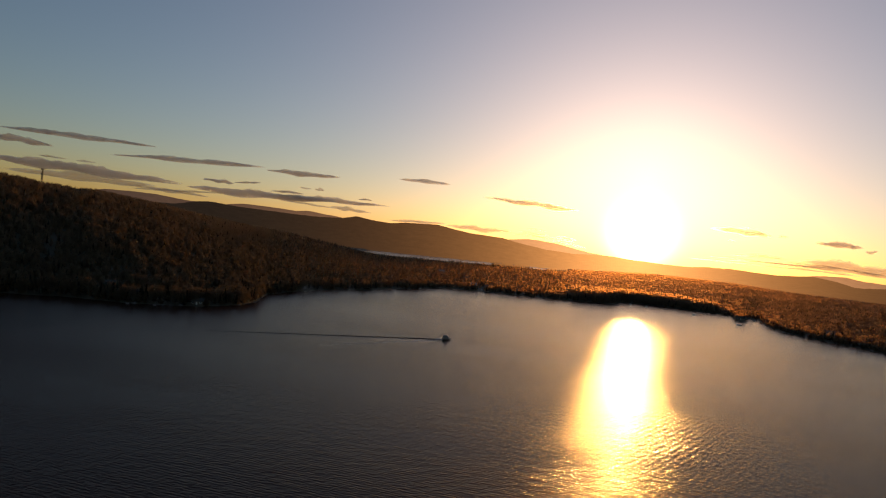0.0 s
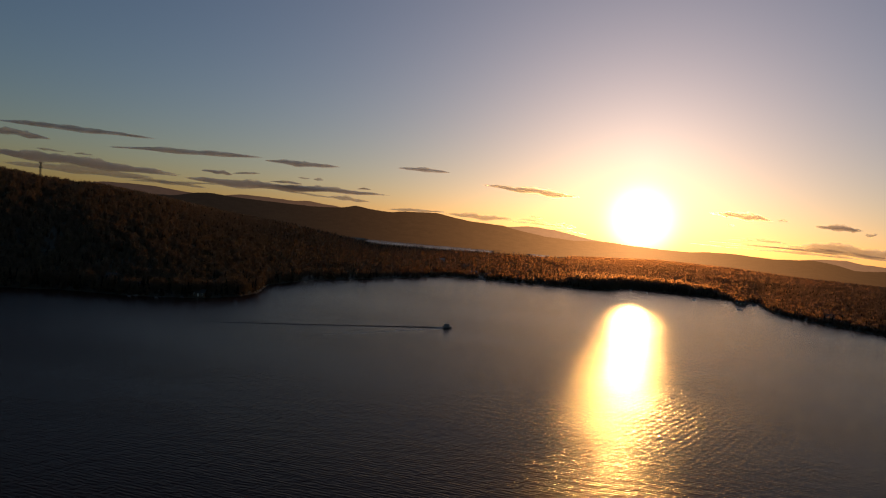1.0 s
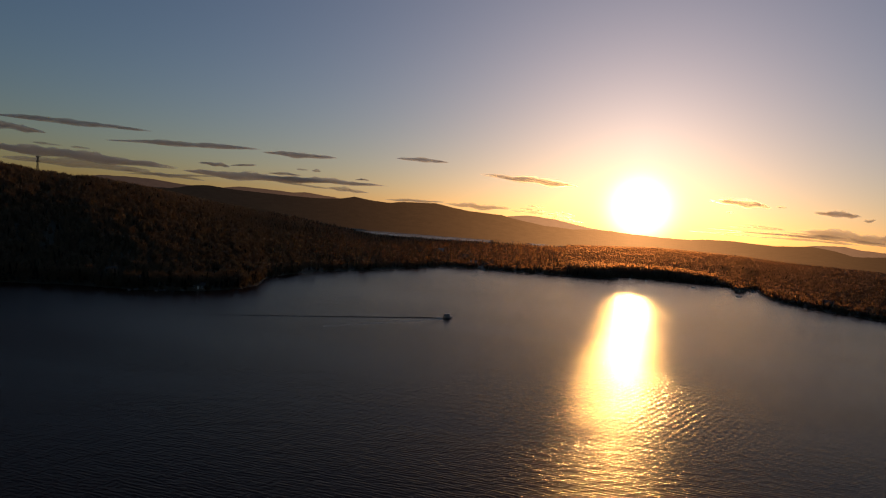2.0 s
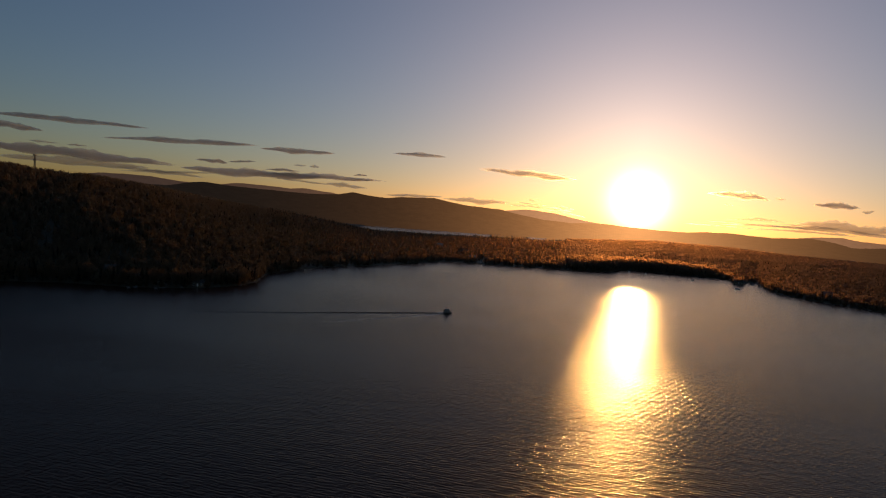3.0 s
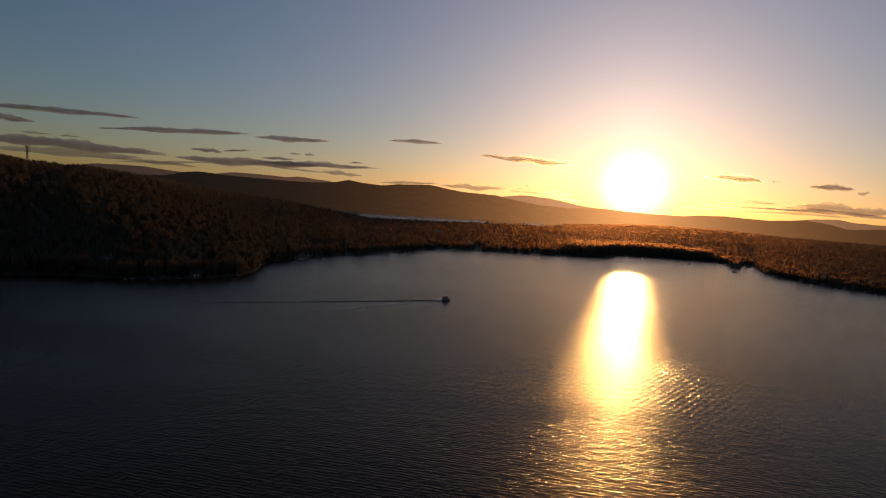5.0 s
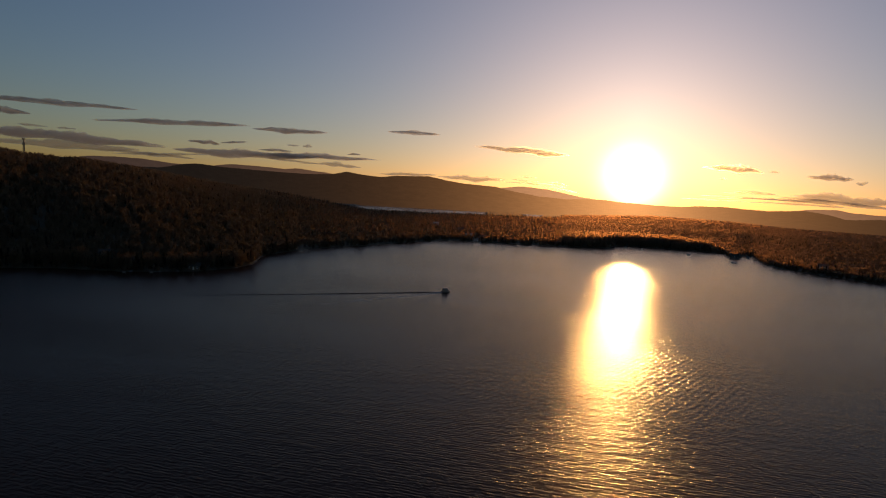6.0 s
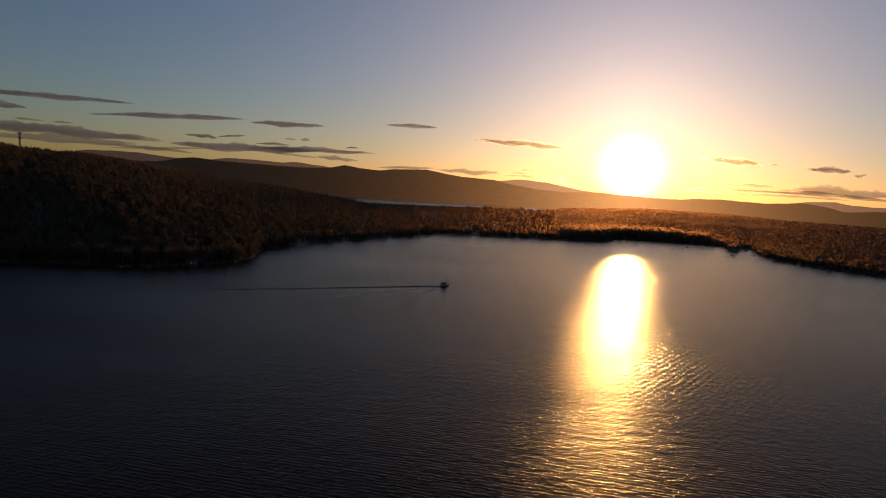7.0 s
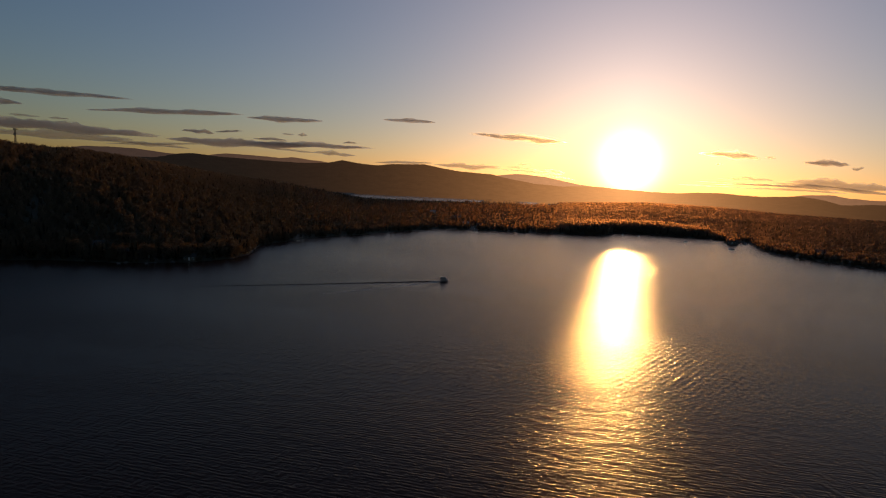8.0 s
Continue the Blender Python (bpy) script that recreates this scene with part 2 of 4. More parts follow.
# ---------------------------------------------------------------- mesh helpers


def mesh_of(name, verts, faces, mats):
    """A mesh from arrays of corners and of faces that all have the same number of corners."""
    verts, faces = np.asarray(verts, dtype=np.float32), np.asarray(faces, dtype=np.int32)
    me = bpy.data.meshes.new(name)
    me.vertices.add(len(verts))
    me.vertices.foreach_set("co", verts.ravel())
    me.loops.add(faces.size)
    me.loops.foreach_set("vertex_index", faces.ravel())
    me.polygons.add(len(faces))
    me.polygons.foreach_set("loop_start", np.arange(0, faces.size, faces.shape[1], dtype=np.int32))
    me.update(calc_edges=True)
    for mat in mats if isinstance(mats, (list, tuple)) else [mats]:
        me.materials.append(mat)
    return me


def smooth(me):
    me.polygons.foreach_set("use_smooth", np.ones(len(me.polygons), dtype=bool))
    return me


def part(name, bm, mat, parent, label=""):
    """Link a bmesh as one mesh object under a thing or under a part."""
    me = bpy.data.meshes.new(name)
    bm.to_mesh(me)
    bm.free()
    me.materials.append(mat)
    ob = new(name, me)
    ob.parent = parent
    return tagged(ob, label)


def lerp_table(table, az):
    """A soft curve through plan points (azimuth in degrees, value)."""
    xs, ys = np.array(table).T
    fine = np.linspace(xs[0], xs[-1], 1600)
    raw = np.interp(fine, xs, ys)
    width = max(3, int(0.4 / (fine[1] - fine[0])))
    kernel = np.hanning(width + 2)[1:-1]
    padded = np.pad(raw, width, mode="edge")
    soft = np.convolve(padded, kernel / kernel.sum(), mode="same")[width:-width]
    return np.interp(az, fine, soft)


def wobble(x, y, size, seed=0, octaves=4):
    """Smooth value noise on the plan, about -1 to 1."""
    rng = np.random.RandomState(seed)
    grid = rng.uniform(-1, 1, (64, 64))
    out, amount, total = np.zeros(np.shape(x)), 1.0, 0.0
    for k in range(octaves):
        u, v = np.asarray(x) / size + 17.3 * k, np.asarray(y) / size + 5.1 * k
        i, j = np.floor(u).astype(int), np.floor(v).astype(int)
        fu, fv = u - i, v - j
        fu, fv = fu * fu * (3 - 2 * fu), fv * fv * (3 - 2 * fv)
        g = lambda a, b: grid[a % 64, b % 64]
        out += amount * ((g(i, j) * (1 - fu) + g(i + 1, j) * fu) * (1 - fv) + (g(i, j + 1) * (1 - fu) + g(i + 1, j + 1) * fu) * fv)
        total += amount
        amount, size = amount * 0.5, size / 2
    return out / total


# ---------------------------------------------------------------- the land, in azimuth and distance from the lake's middle
SHORE = [(-60, 560), (-45, 490), (-36, 475), (-31.6, 463), (-27.1, 440), (-22, 440), (-18.6, 458), (-16.8, 490), (-16.0, 545), (-11.6, 627), (-6.8, 683), (-4.2, 728),
         (0.7, 830), (4, 838), (6.7, 836), (12, 856), (16.2, 882), (17.0, 955), (19.5, 972), (24.7, 971), (26.3, 955), (26.7, 882), (27.2, 882), (27.6, 950), (28.2, 950), (28.7, 890), (30, 790), (32.8, 748), (37.2, 712), (50, 640), (60, 620)]
# each ridge: crest distance, crest elevation angle seen from 60 m (degrees), front and back reach
HILL_D = [(-60, 820), (-36, 860), (-30, 960), (-25, 1100), (-20, 1300), (-14, 1500), (-7, 1800), (5, 1850), (12, 2200), (18, 2350), (26, 2300), (36, 1950), (60, 1700)]
HILL_E = [(-60, 2.2), (-36.7, 2.06), (-34.2, 1.77), (-31.8, 1.6), (-30.5, 1.62), (-28.7, 1.42), (-25.6, 1.06), (-20, 0.24), (-14, -0.42), (-7.7, -1.32), (-5, -1.64), (-2.2, -1.62),
          (1, -1.46), (5.1, -1.36), (11.7, -1.02), (20, -0.58), (26.3, -0.67), (30.5, -0.9), (37, -1.0), (60, -0.9)]
MID_D = [(-60, 3500), (14, 3600), (60, 3600)]
MID_E = [(-60, 1.0), (-30, 1.0), (-24.6, 1.19), (-22.5, 1.66), (-21.4, 1.72), (-20, 1.6), (-15.2, 1.45), (-12, 1.42), (-9.9, 1.56), (-8.5, 1.87), (-7.1, 1.68), (-5.4, 1.56), (-3.75, 1.76),
         (-0.8, 1.9), (0.9, 1.61), (2.6, 1.38), (5.6, 1.25), (7.7, 0.83), (9.8, 0.55), (12.6, 0.42), (16, 0.0), (20, -0.6), (60, -0.6)]
NEAR_D = [(-60, 3600), (10, 4100), (18, 4200), (28, 4150), (36, 3900), (60, 3600)]
NEAR_E = [(-60, -1.9), (9.5, -1.8), (11, -0.4), (12.6, 0.45), (15.3, 0.56), (18.1, 0.39), (21.8, 0.25), (24.1, 0.46), (26, 0.48), (29.1, 0.33), (32, 0.51), (33.5, 0.29), (34.8, -0.05), (36.8, 0.1), (45, 0.4), (60, 0.2)]
FAR_E = [(-60, 1.2), (-31, 1.5), (-29.9, 1.72), (-28.3, 1.81), (-26, 1.83), (-23.6, 1.6), (-21, 1.5), (-19, 1.86), (-17, 1.87), (-14.2, 1.75), (-13, 1.88), (-10.4, 1.62), (-7, 1.1), (5, 1.0),
         (6.4, 1.2), (8.2, 1.41), (10.7, 1.22), (13.8, 0.68), (18, 0.3), (30, 0.3), (32.2, 0.62), (34.1, 0.71), (35.4, 0.48), (37, 0.43), (60, 0.5)]
POND_FAR = [(-60, 2850), (-6, 2850), (5, 2937), (8.3, 3300), (10.3, 3150), (60, 3150)]
TREE_TOP = 9.0


def crest_height(distance, elevation):
    return 60.0 + distance * np.tan(np.radians(elevation)) - TREE_TOP


def land_height(az, r):
    """Height of the ground over the lake, by azimuth (degrees) and distance."""
    x, y = r * np.sin(np.radians(az)), r * np.cos(np.radians(az))
    behind = np.clip((np.abs(az) - 60) / 60, 0, 1)
    a = np.clip(az, -60, 60)
    shore = lerp_table(SHORE, a) + 500 * behind + 5.0 * wobble(x, y, 38.0, 3, 3)
    off = r - shore
    base = np.where(off < 0, np.maximum(off * 0.05, -6.0) - 0.15, np.minimum(0.25 + off * 0.06, 2.0) + 1.2 * np.clip(off / 400, 0, 1))
    rough = wobble(x, y, 160.0, 5, 4)
    # rise added to the shore so it shades the far end of the glitter
    bank = 4.4 * np.exp(-((a - 18.3) / 6.0) ** 4) * np.clip(off / 35, 0, 1) * np.clip((230 - off) / 150, 0, 1)
    base = np.where(off > 0, base + bank * (1 + 0.25 * rough), base)

    d = lerp_table(HILL_D, a) + 450 * behind
    top = np.maximum(crest_height(d, lerp_table(HILL_E, a)), 2.0)
    u = np.clip((r - shore) / np.maximum(d - shore, 50), 0, 1)
    front = np.sin(0.5 * np.pi * u) ** 1.15
    back = 0.5 + 0.5 * np.cos(np.pi * np.clip((r - d) / np.where(top > 30, 420, 110), 0, 1))
    hill = np.where(off > 0, top * np.where(r < d, front, back) * (1 + 0.10 * rough * np.sin(np.pi * u)), -9)

    def ridge(dist, elev, reach, tail, seed, even=False):
        crest = np.maximum(crest_height(dist, elev), 0)
        v = np.where(r < dist, (dist - r) / reach, (r - dist) / tail)
        shape = 0.5 + 0.5 * np.cos(np.pi * np.clip(v, 0, 1))
        if even:
            shape = np.where(r < dist, 1 - np.clip(v, 0, 1), shape)
        gully = 1 + 0.16 * wobble(x, y, 260.0, seed, 4) * np.sin(np.pi * np.clip(v, 0, 1))
        rise = crest * shape * gully
        return np.where(rise > 0.5, rise, -9.0)

    near = ridge(lerp_table(NEAR_D, a), lerp_table(NEAR_E, a), 1800.0, 500.0, 7, True)
    mid = ridge(lerp_table(MID_D, a), lerp_table(MID_E, a), 640.0, 400.0, 9)
    land = np.maximum(base, hill)
    wet = (r > 1960) & (r < lerp_table(POND_FAR, a) + 25 * rough) & (((a + 0.5 * rough > -7.4) & (a + 0.9 * rough < 5.2)) | ((a + 0.5 * rough > 8.3) & (a + 0.7 * rough < 10.4)))
    return np.where(wet & (np.maximum(near, mid) < 12), -3.0, land)


def build_ground():
    az = np.concatenate([np.arange(-180, -60, 4.0), np.arange(-60, -42, 0.6), np.arange(-42, 42, 0.15), np.arange(42, 60, 0.6), np.arange(60, 180, 4.0)])
    r = np.concatenate([[8, 120, 260, 340, 390], np.arange(410, 1010, 6.0), np.arange(1010, 2000, 12.0), np.arange(2000, 4980, 30.0)])
    a, d = np.meshgrid(az, r, indexing="ij")
    z = land_height(a, d)
    verts = np.stack([d * np.sin(np.radians(a)), d * np.cos(np.radians(a)), z], -1).reshape(-1, 3)
    i, j = np.meshgrid(np.arange(len(az)), np.arange(len(r) - 1), indexing="ij")
    i2 = (i + 1) % len(az)
    w = len(r)
    faces = np.stack([i * w + j, i * w + j + 1, i2 * w + j + 1, i2 * w + j], -1).reshape(-1, 4)[:, ::-1]
    return tagged(new("ground", smooth(mesh_of("ground", verts, faces, GROUND))),
                  "dark wooded hills round the lake at sunset", "ground", kind="structure")


build_ground()


def build_backdrop(dist, elev, reach, tail, even, az0, az1, seed, mat, label):
    """A distant ridge, kilometres behind the lake, with a tree-rough crest."""
    az = np.arange(az0, az1, 0.05)
    d, e = lerp_table(dist, az), lerp_table(elev, az)
    v = np.concatenate([np.linspace(-1, 0, 13), np.linspace(0, 1, 4)[1:]])
    a, w = np.meshgrid(az, v, indexing="ij")
    r = d[:, None] + np.where(w < 0, w * reach, w * tail)
    x, y = r * np.sin(np.radians(a)), r * np.cos(np.radians(a))
    shape = np.where((w < 0) & even, 1 + w, 0.5 + 0.5 * np.cos(np.pi * w))
    crest = (60 + d * np.tan(np.radians(e)) - 3.0)[:, None]
    z = crest * shape * (1 + 0.16 * wobble(x, y, 260.0, seed, 4) * np.sin(np.pi * np.abs(w)))
    z = z + 1.1 * np.random.RandomState(seed).uniform(-1, 1, z.shape) * (shape > 0.1) + 2.0 * wobble(x, y, 60.0, seed + 1, 3) - 1.5 * (shape < 0.02)
    verts = np.stack([x, y, z], -1).reshape(-1, 3)
    i, j = np.meshgrid(np.arange(len(az) - 1), np.arange(len(v) - 1), indexing="ij")
    k = len(v)
    faces = np.stack([i * k + j, (i + 1) * k + j, (i + 1) * k + j + 1, i * k + j + 1], -1).reshape(-1, 4)
    return tagged(new("backdrop", mesh_of("backdrop", verts, faces, mat)), label, "ridge", kind="structure")


build_backdrop(MID_D, MID_E, 900.0, 400.0, False, -34, 15.8, 9, RIDGE_PAINTED_HAZE, "brown wooded ridge with painted-on haze behind the far pond")
build_backdrop(NEAR_D, NEAR_E, 1800.0, 300.0, True, 10.8, 46, 7, RIDGE_PAINTED_HAZE, "wooded ridge with painted-on haze below the setting sun")
build_backdrop([(-60, 4550), (60, 4550)], FAR_E, 500.0, 380.0, False, -46, 46, 11, FAR_PAINTED_HAZE, "far hills painted pale with evening haze")


def build_water():
    ring = 96
    verts = [(0, 0, 0)] + [(4980 * math.sin(2 * math.pi * k / ring), 4980 * math.cos(2 * math.pi * k / ring), 0) for k in range(ring)]
    faces = [(0, 1 + k, 1 + (k + 1) % ring)[::-1] for k in range(ring)]
    return tagged(new("water", mesh_of("water", verts, faces, WATER)), "rippled dark lake water with golden sun glitter", "lake", kind="structure")


build_water()


def build_pond():
    """The second lake behind the low woods, a hand's width higher."""
    az, r = np.radians(np.linspace(-9, 11.2, 60)), np.linspace(1955, 3420, 12)
    verts = [(d * math.sin(a), d * math.cos(a), 0.1) for a in az for d in r]
    faces = [(i * 12 + j, (i + 1) * 12 + j, (i + 1) * 12 + j + 1, i * 12 + j + 1)[::-1] for i in range(59) for j in range(11)]
    return tagged(new("water", mesh_of("pond", verts, faces, POND)), "pale far pond behind the low woods", "pond", kind="structure")


build_pond()

# ---------------------------------------------------------------- woods


def crown_shape(sides, rings, seed, conifer=False):
    """A closed, uneven crown of unit height and about unit width: corners and triangles."""
    rng = np.random.RandomState(seed)
    verts = [(0, 0, 0.02)]
    for k in range(rings):
        h = (k + 0.6) / rings
        if conifer:
            wide = 0.46 * (1 - h) ** 0.85 * (1.25 if k % 2 == 0 else 0.75)
        else:
            wide = 0.5 * math.sin(math.pi * min(1, h * 0.86 + 0.12)) ** 0.6
        for s in range(sides):
            b = 2 * math.pi * (s + 0.5 * (k % 2) + rng.uniform(-0.25, 0.25)) / sides
            q = wide * rng.uniform(0.72, 1.25)
            verts.append((q * math.cos(b), q * math.sin(b), h + rng.uniform(-0.09, 0.09)))
    verts.append((rng.uniform(-0.06, 0.06), rng.uniform(-0.06, 0.06), 1.0))
    faces = []
    for s in range(sides):
        t = (s + 1) % sides
        faces.append((0, 1 + t, 1 + s))
        for k in range(rings - 1):
            lo, hi = 1 + k * sides, 1 + (k + 1) * sides
            faces += [(lo + s, lo + t, hi + s), (lo + t, hi + t, hi + s)]
        top = 1 + (rings - 1) * sides
        faces.append((top + s, top + t, len(verts) - 1))
    return np.array(verts), np.array(faces)


def ragged(shape, shards, size, seed, conifer=False):
    """A crown core with loose sprays of leaves round it."""
    core, faces = shape
    rng = np.random.RandomState(seed)
    verts, faces = [tuple(v * (0.82, 0.82, 0.90)) for v in core], [tuple(f) for f in faces]
    for k in range(shards):
        h = rng.uniform(0.25, 1.0)
        wide = 0.46 * (1 - h) if conifer else 0.5 * math.sin(math.pi * min(1, h * 0.86 + 0.12)) ** 0.6
        q = rng.uniform(0, 2 * math.pi)
        wide *= rng.uniform(0.75, 1.12)
        c = Vector((wide * math.cos(q), wide * math.sin(q), h))
        up = Vector((rng.normal(0, 1.0), rng.normal(0, 1.0), rng.normal(0, 0.8))).normalized()
        a = up.orthogonal().normalized()
        a.rotate(Matrix.Rotation(rng.uniform(0, 6.28), 3, up))
        b = up.cross(a)
        base = len(verts)
        for t in range(3):
            s = size * rng.uniform(0.6, 1.2)
            p = c + a * (s * math.cos(2.1 * t)) + b * (s * math.sin(2.1 * t))
            verts.append((p.x, p.y, p.z + rng.uniform(-0.02, 0.02)))
        faces.append((base, base + 1, base + 2))
    return np.array(verts), np.array(faces)


def plant(name, az, r, heights, widths, shapes, mat, label):
    """Many crowns joined to one mesh."""
    rng = np.random.RandomState(len(az))
    x, y = r * np.sin(np.radians(az)), r * np.cos(np.radians(az))
    z = land_height(az, r) - 0.6
    pick = rng.randint(0, len(shapes), len(az))
    all_v, all_f, base = [], [], 0
    for k, (v, f) in enumerate(shapes):
        m = pick == k
        count = int(m.sum())
        if not count:
            continue
        b = rng.uniform(0, 2 * np.pi, count)
        c, s = np.cos(b)[:, None], np.sin(b)[:, None]
        vx = (v[None, :, 0] * c - v[None, :, 1] * s) * widths[m][:, None] + x[m][:, None]
        vy = (v[None, :, 0] * s + v[None, :, 1] * c) * widths[m][:, None] + y[m][:, None]
        vz = v[None, :, 2] * heights[m][:, None] + z[m][:, None]
        all_v.append(np.stack([vx, vy, vz], -1).reshape(-1, 3))
        all_f.append((f[None] + base + (np.arange(count) * len(v))[:, None, None]).reshape(-1, 3))
        base += count * len(v)
    me = mesh_of(name, np.concatenate(all_v), np.concatenate(all_f), mat)
    return tagged(new(name, me), label, "forest", kind="stuff")


def scatter(az0, az1, r0, r1, gap, seed, keep=None):
    """Jittered places on dry land."""
    rng = np.random.RandomState(seed)
    area = 0.5 * radians(az1 - az0) * (r1 * r1 - r0 * r0)
    count = int(area / (gap * gap))
    az = rng.uniform(az0, az1, count)
    r = np.sqrt(rng.uniform(r0 * r0, r1 * r1, count))
    ok = land_height(az, r) > 0.35
    if keep is not None:
        ok &= keep(az, r)
    return az[ok], r[ok]


def in_front(az, r):
    """On the lake side of the crest of the first hills."""
    return r < lerp_table(HILL_D, az) + 60


BROAD = [ragged(crown_shape(5, 3, k), 28, 0.12, k) for k in range(8)]
BROAD_FAR = [ragged(crown_shape(4, 2, 20 + k), 22, 0.13, 20 + k) for k in range(6)]
CONE = [ragged(crown_shape(5, 4, 40 + k, True), 20, 0.10, 40 + k, True) for k in range(4)]
SPRAY = [ragged(crown_shape(4, 2, 60 + k), 8, 0.2, 60 + k) for k in range(4)]


def woods(az0, az1, r0, r1, gap, seed, shapes, label, mat, low=7.0, high=13.0, squat=0.8, keep=None):
    az, r = scatter(az0, az1, r0, r1, gap, seed, keep)
    rng = np.random.RandomState(seed + 1)
    h = rng.uniform(low, high, len(az))
    plant("forest", az, r, h, h * squat * rng.uniform(0.75, 1.2, len(az)), shapes, mat, label)


CLEARINGS = [(-34.25, 868, 9), (-34.25, 856, 9), (-34.25, 844, 8), (-28.7, 484, 5), (-27.2, 462, 5), (-25.2, 458, 5), (-21.8, 450, 5), (0.1, 1160, 16), (2.5, 1010, 12), (3.3, 905, 14), (4.6, 880, 12), (7.6, 868, 9), (26.95, 893, 8), (33.4, 775, 10), (35.6, 745, 9),
             (2.0, 1090, 9), (2.4, 1060, 9), (2.7, 1030, 9), (2.8, 1000, 9), (3.0, 970, 10), (3.4, 940, 10), (3.9, 885, 8), (4.0, 860, 7), (4.0, 845, 8)]


def open_ground(az, r):
    """Off the cleared plots and the drive."""
    x, y = r * np.sin(np.radians(az)), r * np.cos(np.radians(az))
    ok = np.ones(len(az), dtype=bool)
    for a, d, wide in CLEARINGS:
        ok &= (x - d * math.sin(radians(a))) ** 2 + (y - d * math.cos(radians(a))) ** 2 > wide * wide
    return ok


def front_woods(az, r):
    return in_front(az, r) & open_ground(az, r)


woods(-41, -13, 430, 1500, 5.2, 1, BROAD, "dense dark broadleaf forest on the near hillside", LEAF, 5, 10, 0.72, keep=front_woods)
woods(-41, -9, 430, 1500, 17.0, 2, CONE, "dark conifers scattered through the near hillside forest", NEEDLE, 7, 10.5, 0.48, keep=front_woods)
woods(-15, 12, 640, 1860, 6.6, 3, BROAD_FAR, "low dark woods between the lake and the far pond", LEAF, 4, 8, 1.1, keep=front_woods)
woods(-16, 12, 640, 1860, 14.0, 4, CONE, "pointed conifers in the low woods by the lake", NEEDLE, 7, 14, 0.48, keep=front_woods)
woods(12, 41, 680, 1400, 5.0, 5, BROAD_FAR, "woods on the slope under the setting sun", LEAF, 4.0, 6.8, 1.1, keep=front_woods)
woods(12, 41, 680, 1400, 17.0, 13, CONE, "conifers in the slope woods under the setting sun", NEEDLE, 6, 10, 0.48, keep=front_woods)
woods(12, 41, 1400, 2420, 8.8, 10, BROAD_FAR, "woods higher on the slope under the setting sun", LEAF, 5.5, 7.5, 1.6, keep=front_woods)
# these trees take the ridge material, so their haze is painted emission too
woods(5, 11, 1900, 2900, 13.0, 9, SPRAY, "low woods with painted-on haze round the far pond", RIDGE_PAINTED_HAZE, 2, 4.5, 1.6)
# shore trees on that added rise, tall enough to shade the glitter's far end
woods(12.5, 25.0, 860, 1100, 6.5, 8, BROAD_FAR, "shore woods on the added rise that shades the glitter below the sun", LEAF, 8, 13, 0.6, keep=front_woods)

# ---------------------------------------------------------------- shapes for the small things


def box(bm, size, centre, turn=0.0, bevel=0.0):
    """Add a box to bm; the bevel rounds its edges."""
    made = bmesh.ops.create_cube(bm, size=1.0)["verts"]
    bmesh.ops.scale(bm, vec=size, verts=made)
    if bevel:
        edges = list({e for v in made for e in v.link_edges})
        made = [v for v in bmesh.ops.bevel(bm, geom=edges, offset=bevel, segments=2, affect="EDGES", profile=0.5)["verts"]]
    bmesh.ops.rotate(bm, cent=(0, 0, 0), matrix=Matrix.Rotation(turn, 3, "Z"), verts=made)
    bmesh.ops.translate(bm, vec=centre, verts=made)
    return bm


def rod(bm, a, b, r0, r1=None, sides=8):
    """Add a tapered round bar from a to b."""
    a, b = Vector(a), Vector(b)
    along = b - a
    made = bmesh.ops.create_cone(bm, cap_ends=True, segments=sides, radius1=r0, radius2=r0 if r1 is None else r1, depth=along.length)["verts"]
    bmesh.ops.transform(bm, matrix=Matrix.Translation((a + b) / 2) @ along.to_track_quat("Z", "Y").to_matrix().to_4x4(), verts=made)
    return bm


def lofted(bm, sections):
    """Join rings of equal length with quads and close both ends."""
    rings = [[bm.verts.new(p) for p in ring] for ring in sections]
    count = len(rings[0])
    for lo, hi in zip(rings, rings[1:]):
        for k in range(count):
            bm.faces.new((lo[k], lo[(k + 1) % count], hi[(k + 1) % count], hi[k]))
    bm.faces.new(list(reversed(rings[0])))
    bm.faces.new(rings[-1])
    bmesh.ops.recalc_face_normals(bm, faces=bm.faces[:])
    return bm


def fresh():
    return bmesh.new()


def thing(name, at, label, category, group="", turn=0.0):
    """An Empty at the base of a thing; turn in degrees."""
    ob = new(name)
    ob.empty_display_size = 0.5
    ob.matrix_world = pose(*at, 0, 0, turn)
    return tagged(ob, label, category, group)


def place(az, r, lift=0.0):
    """A spot on the land or, over the lake, on its surface."""
    z = max(float(land_height(np.array([az]), np.array([float(r)]))[0]), 0.0)
    return (r * math.sin(radians(az)), r * math.cos(radians(az)), z + lift)


WHITE_HULL = make_plain("white_gelcoat", (0.78, 0.78, 0.76), 0.25, grain=3.0, spread=0.08, relief=0.001)
DARK_HULL = make_plain("dark_gelcoat", (0.13, 0.12, 0.115), 0.25, grain=3.0, spread=0.2, relief=0.001)
CANVAS = make_plain("canvas_top", (0.22, 0.205, 0.20), 0.85, grain=12.0, spread=0.3, relief=0.003)
VINYL = make_plain("seat_vinyl", (0.55, 0.52, 0.47), 0.5, grain=9.0, spread=0.12)
STEEL = make_plain("weathered_steel", (0.12, 0.115, 0.11), 0.55, 0.4, grain=8.0, spread=0.2, relief=0.001)
BLACK = make_plain("black_plastic", (0.03, 0.03, 0.032), 0.45, grain=10.0, spread=0.2, relief=0.001)
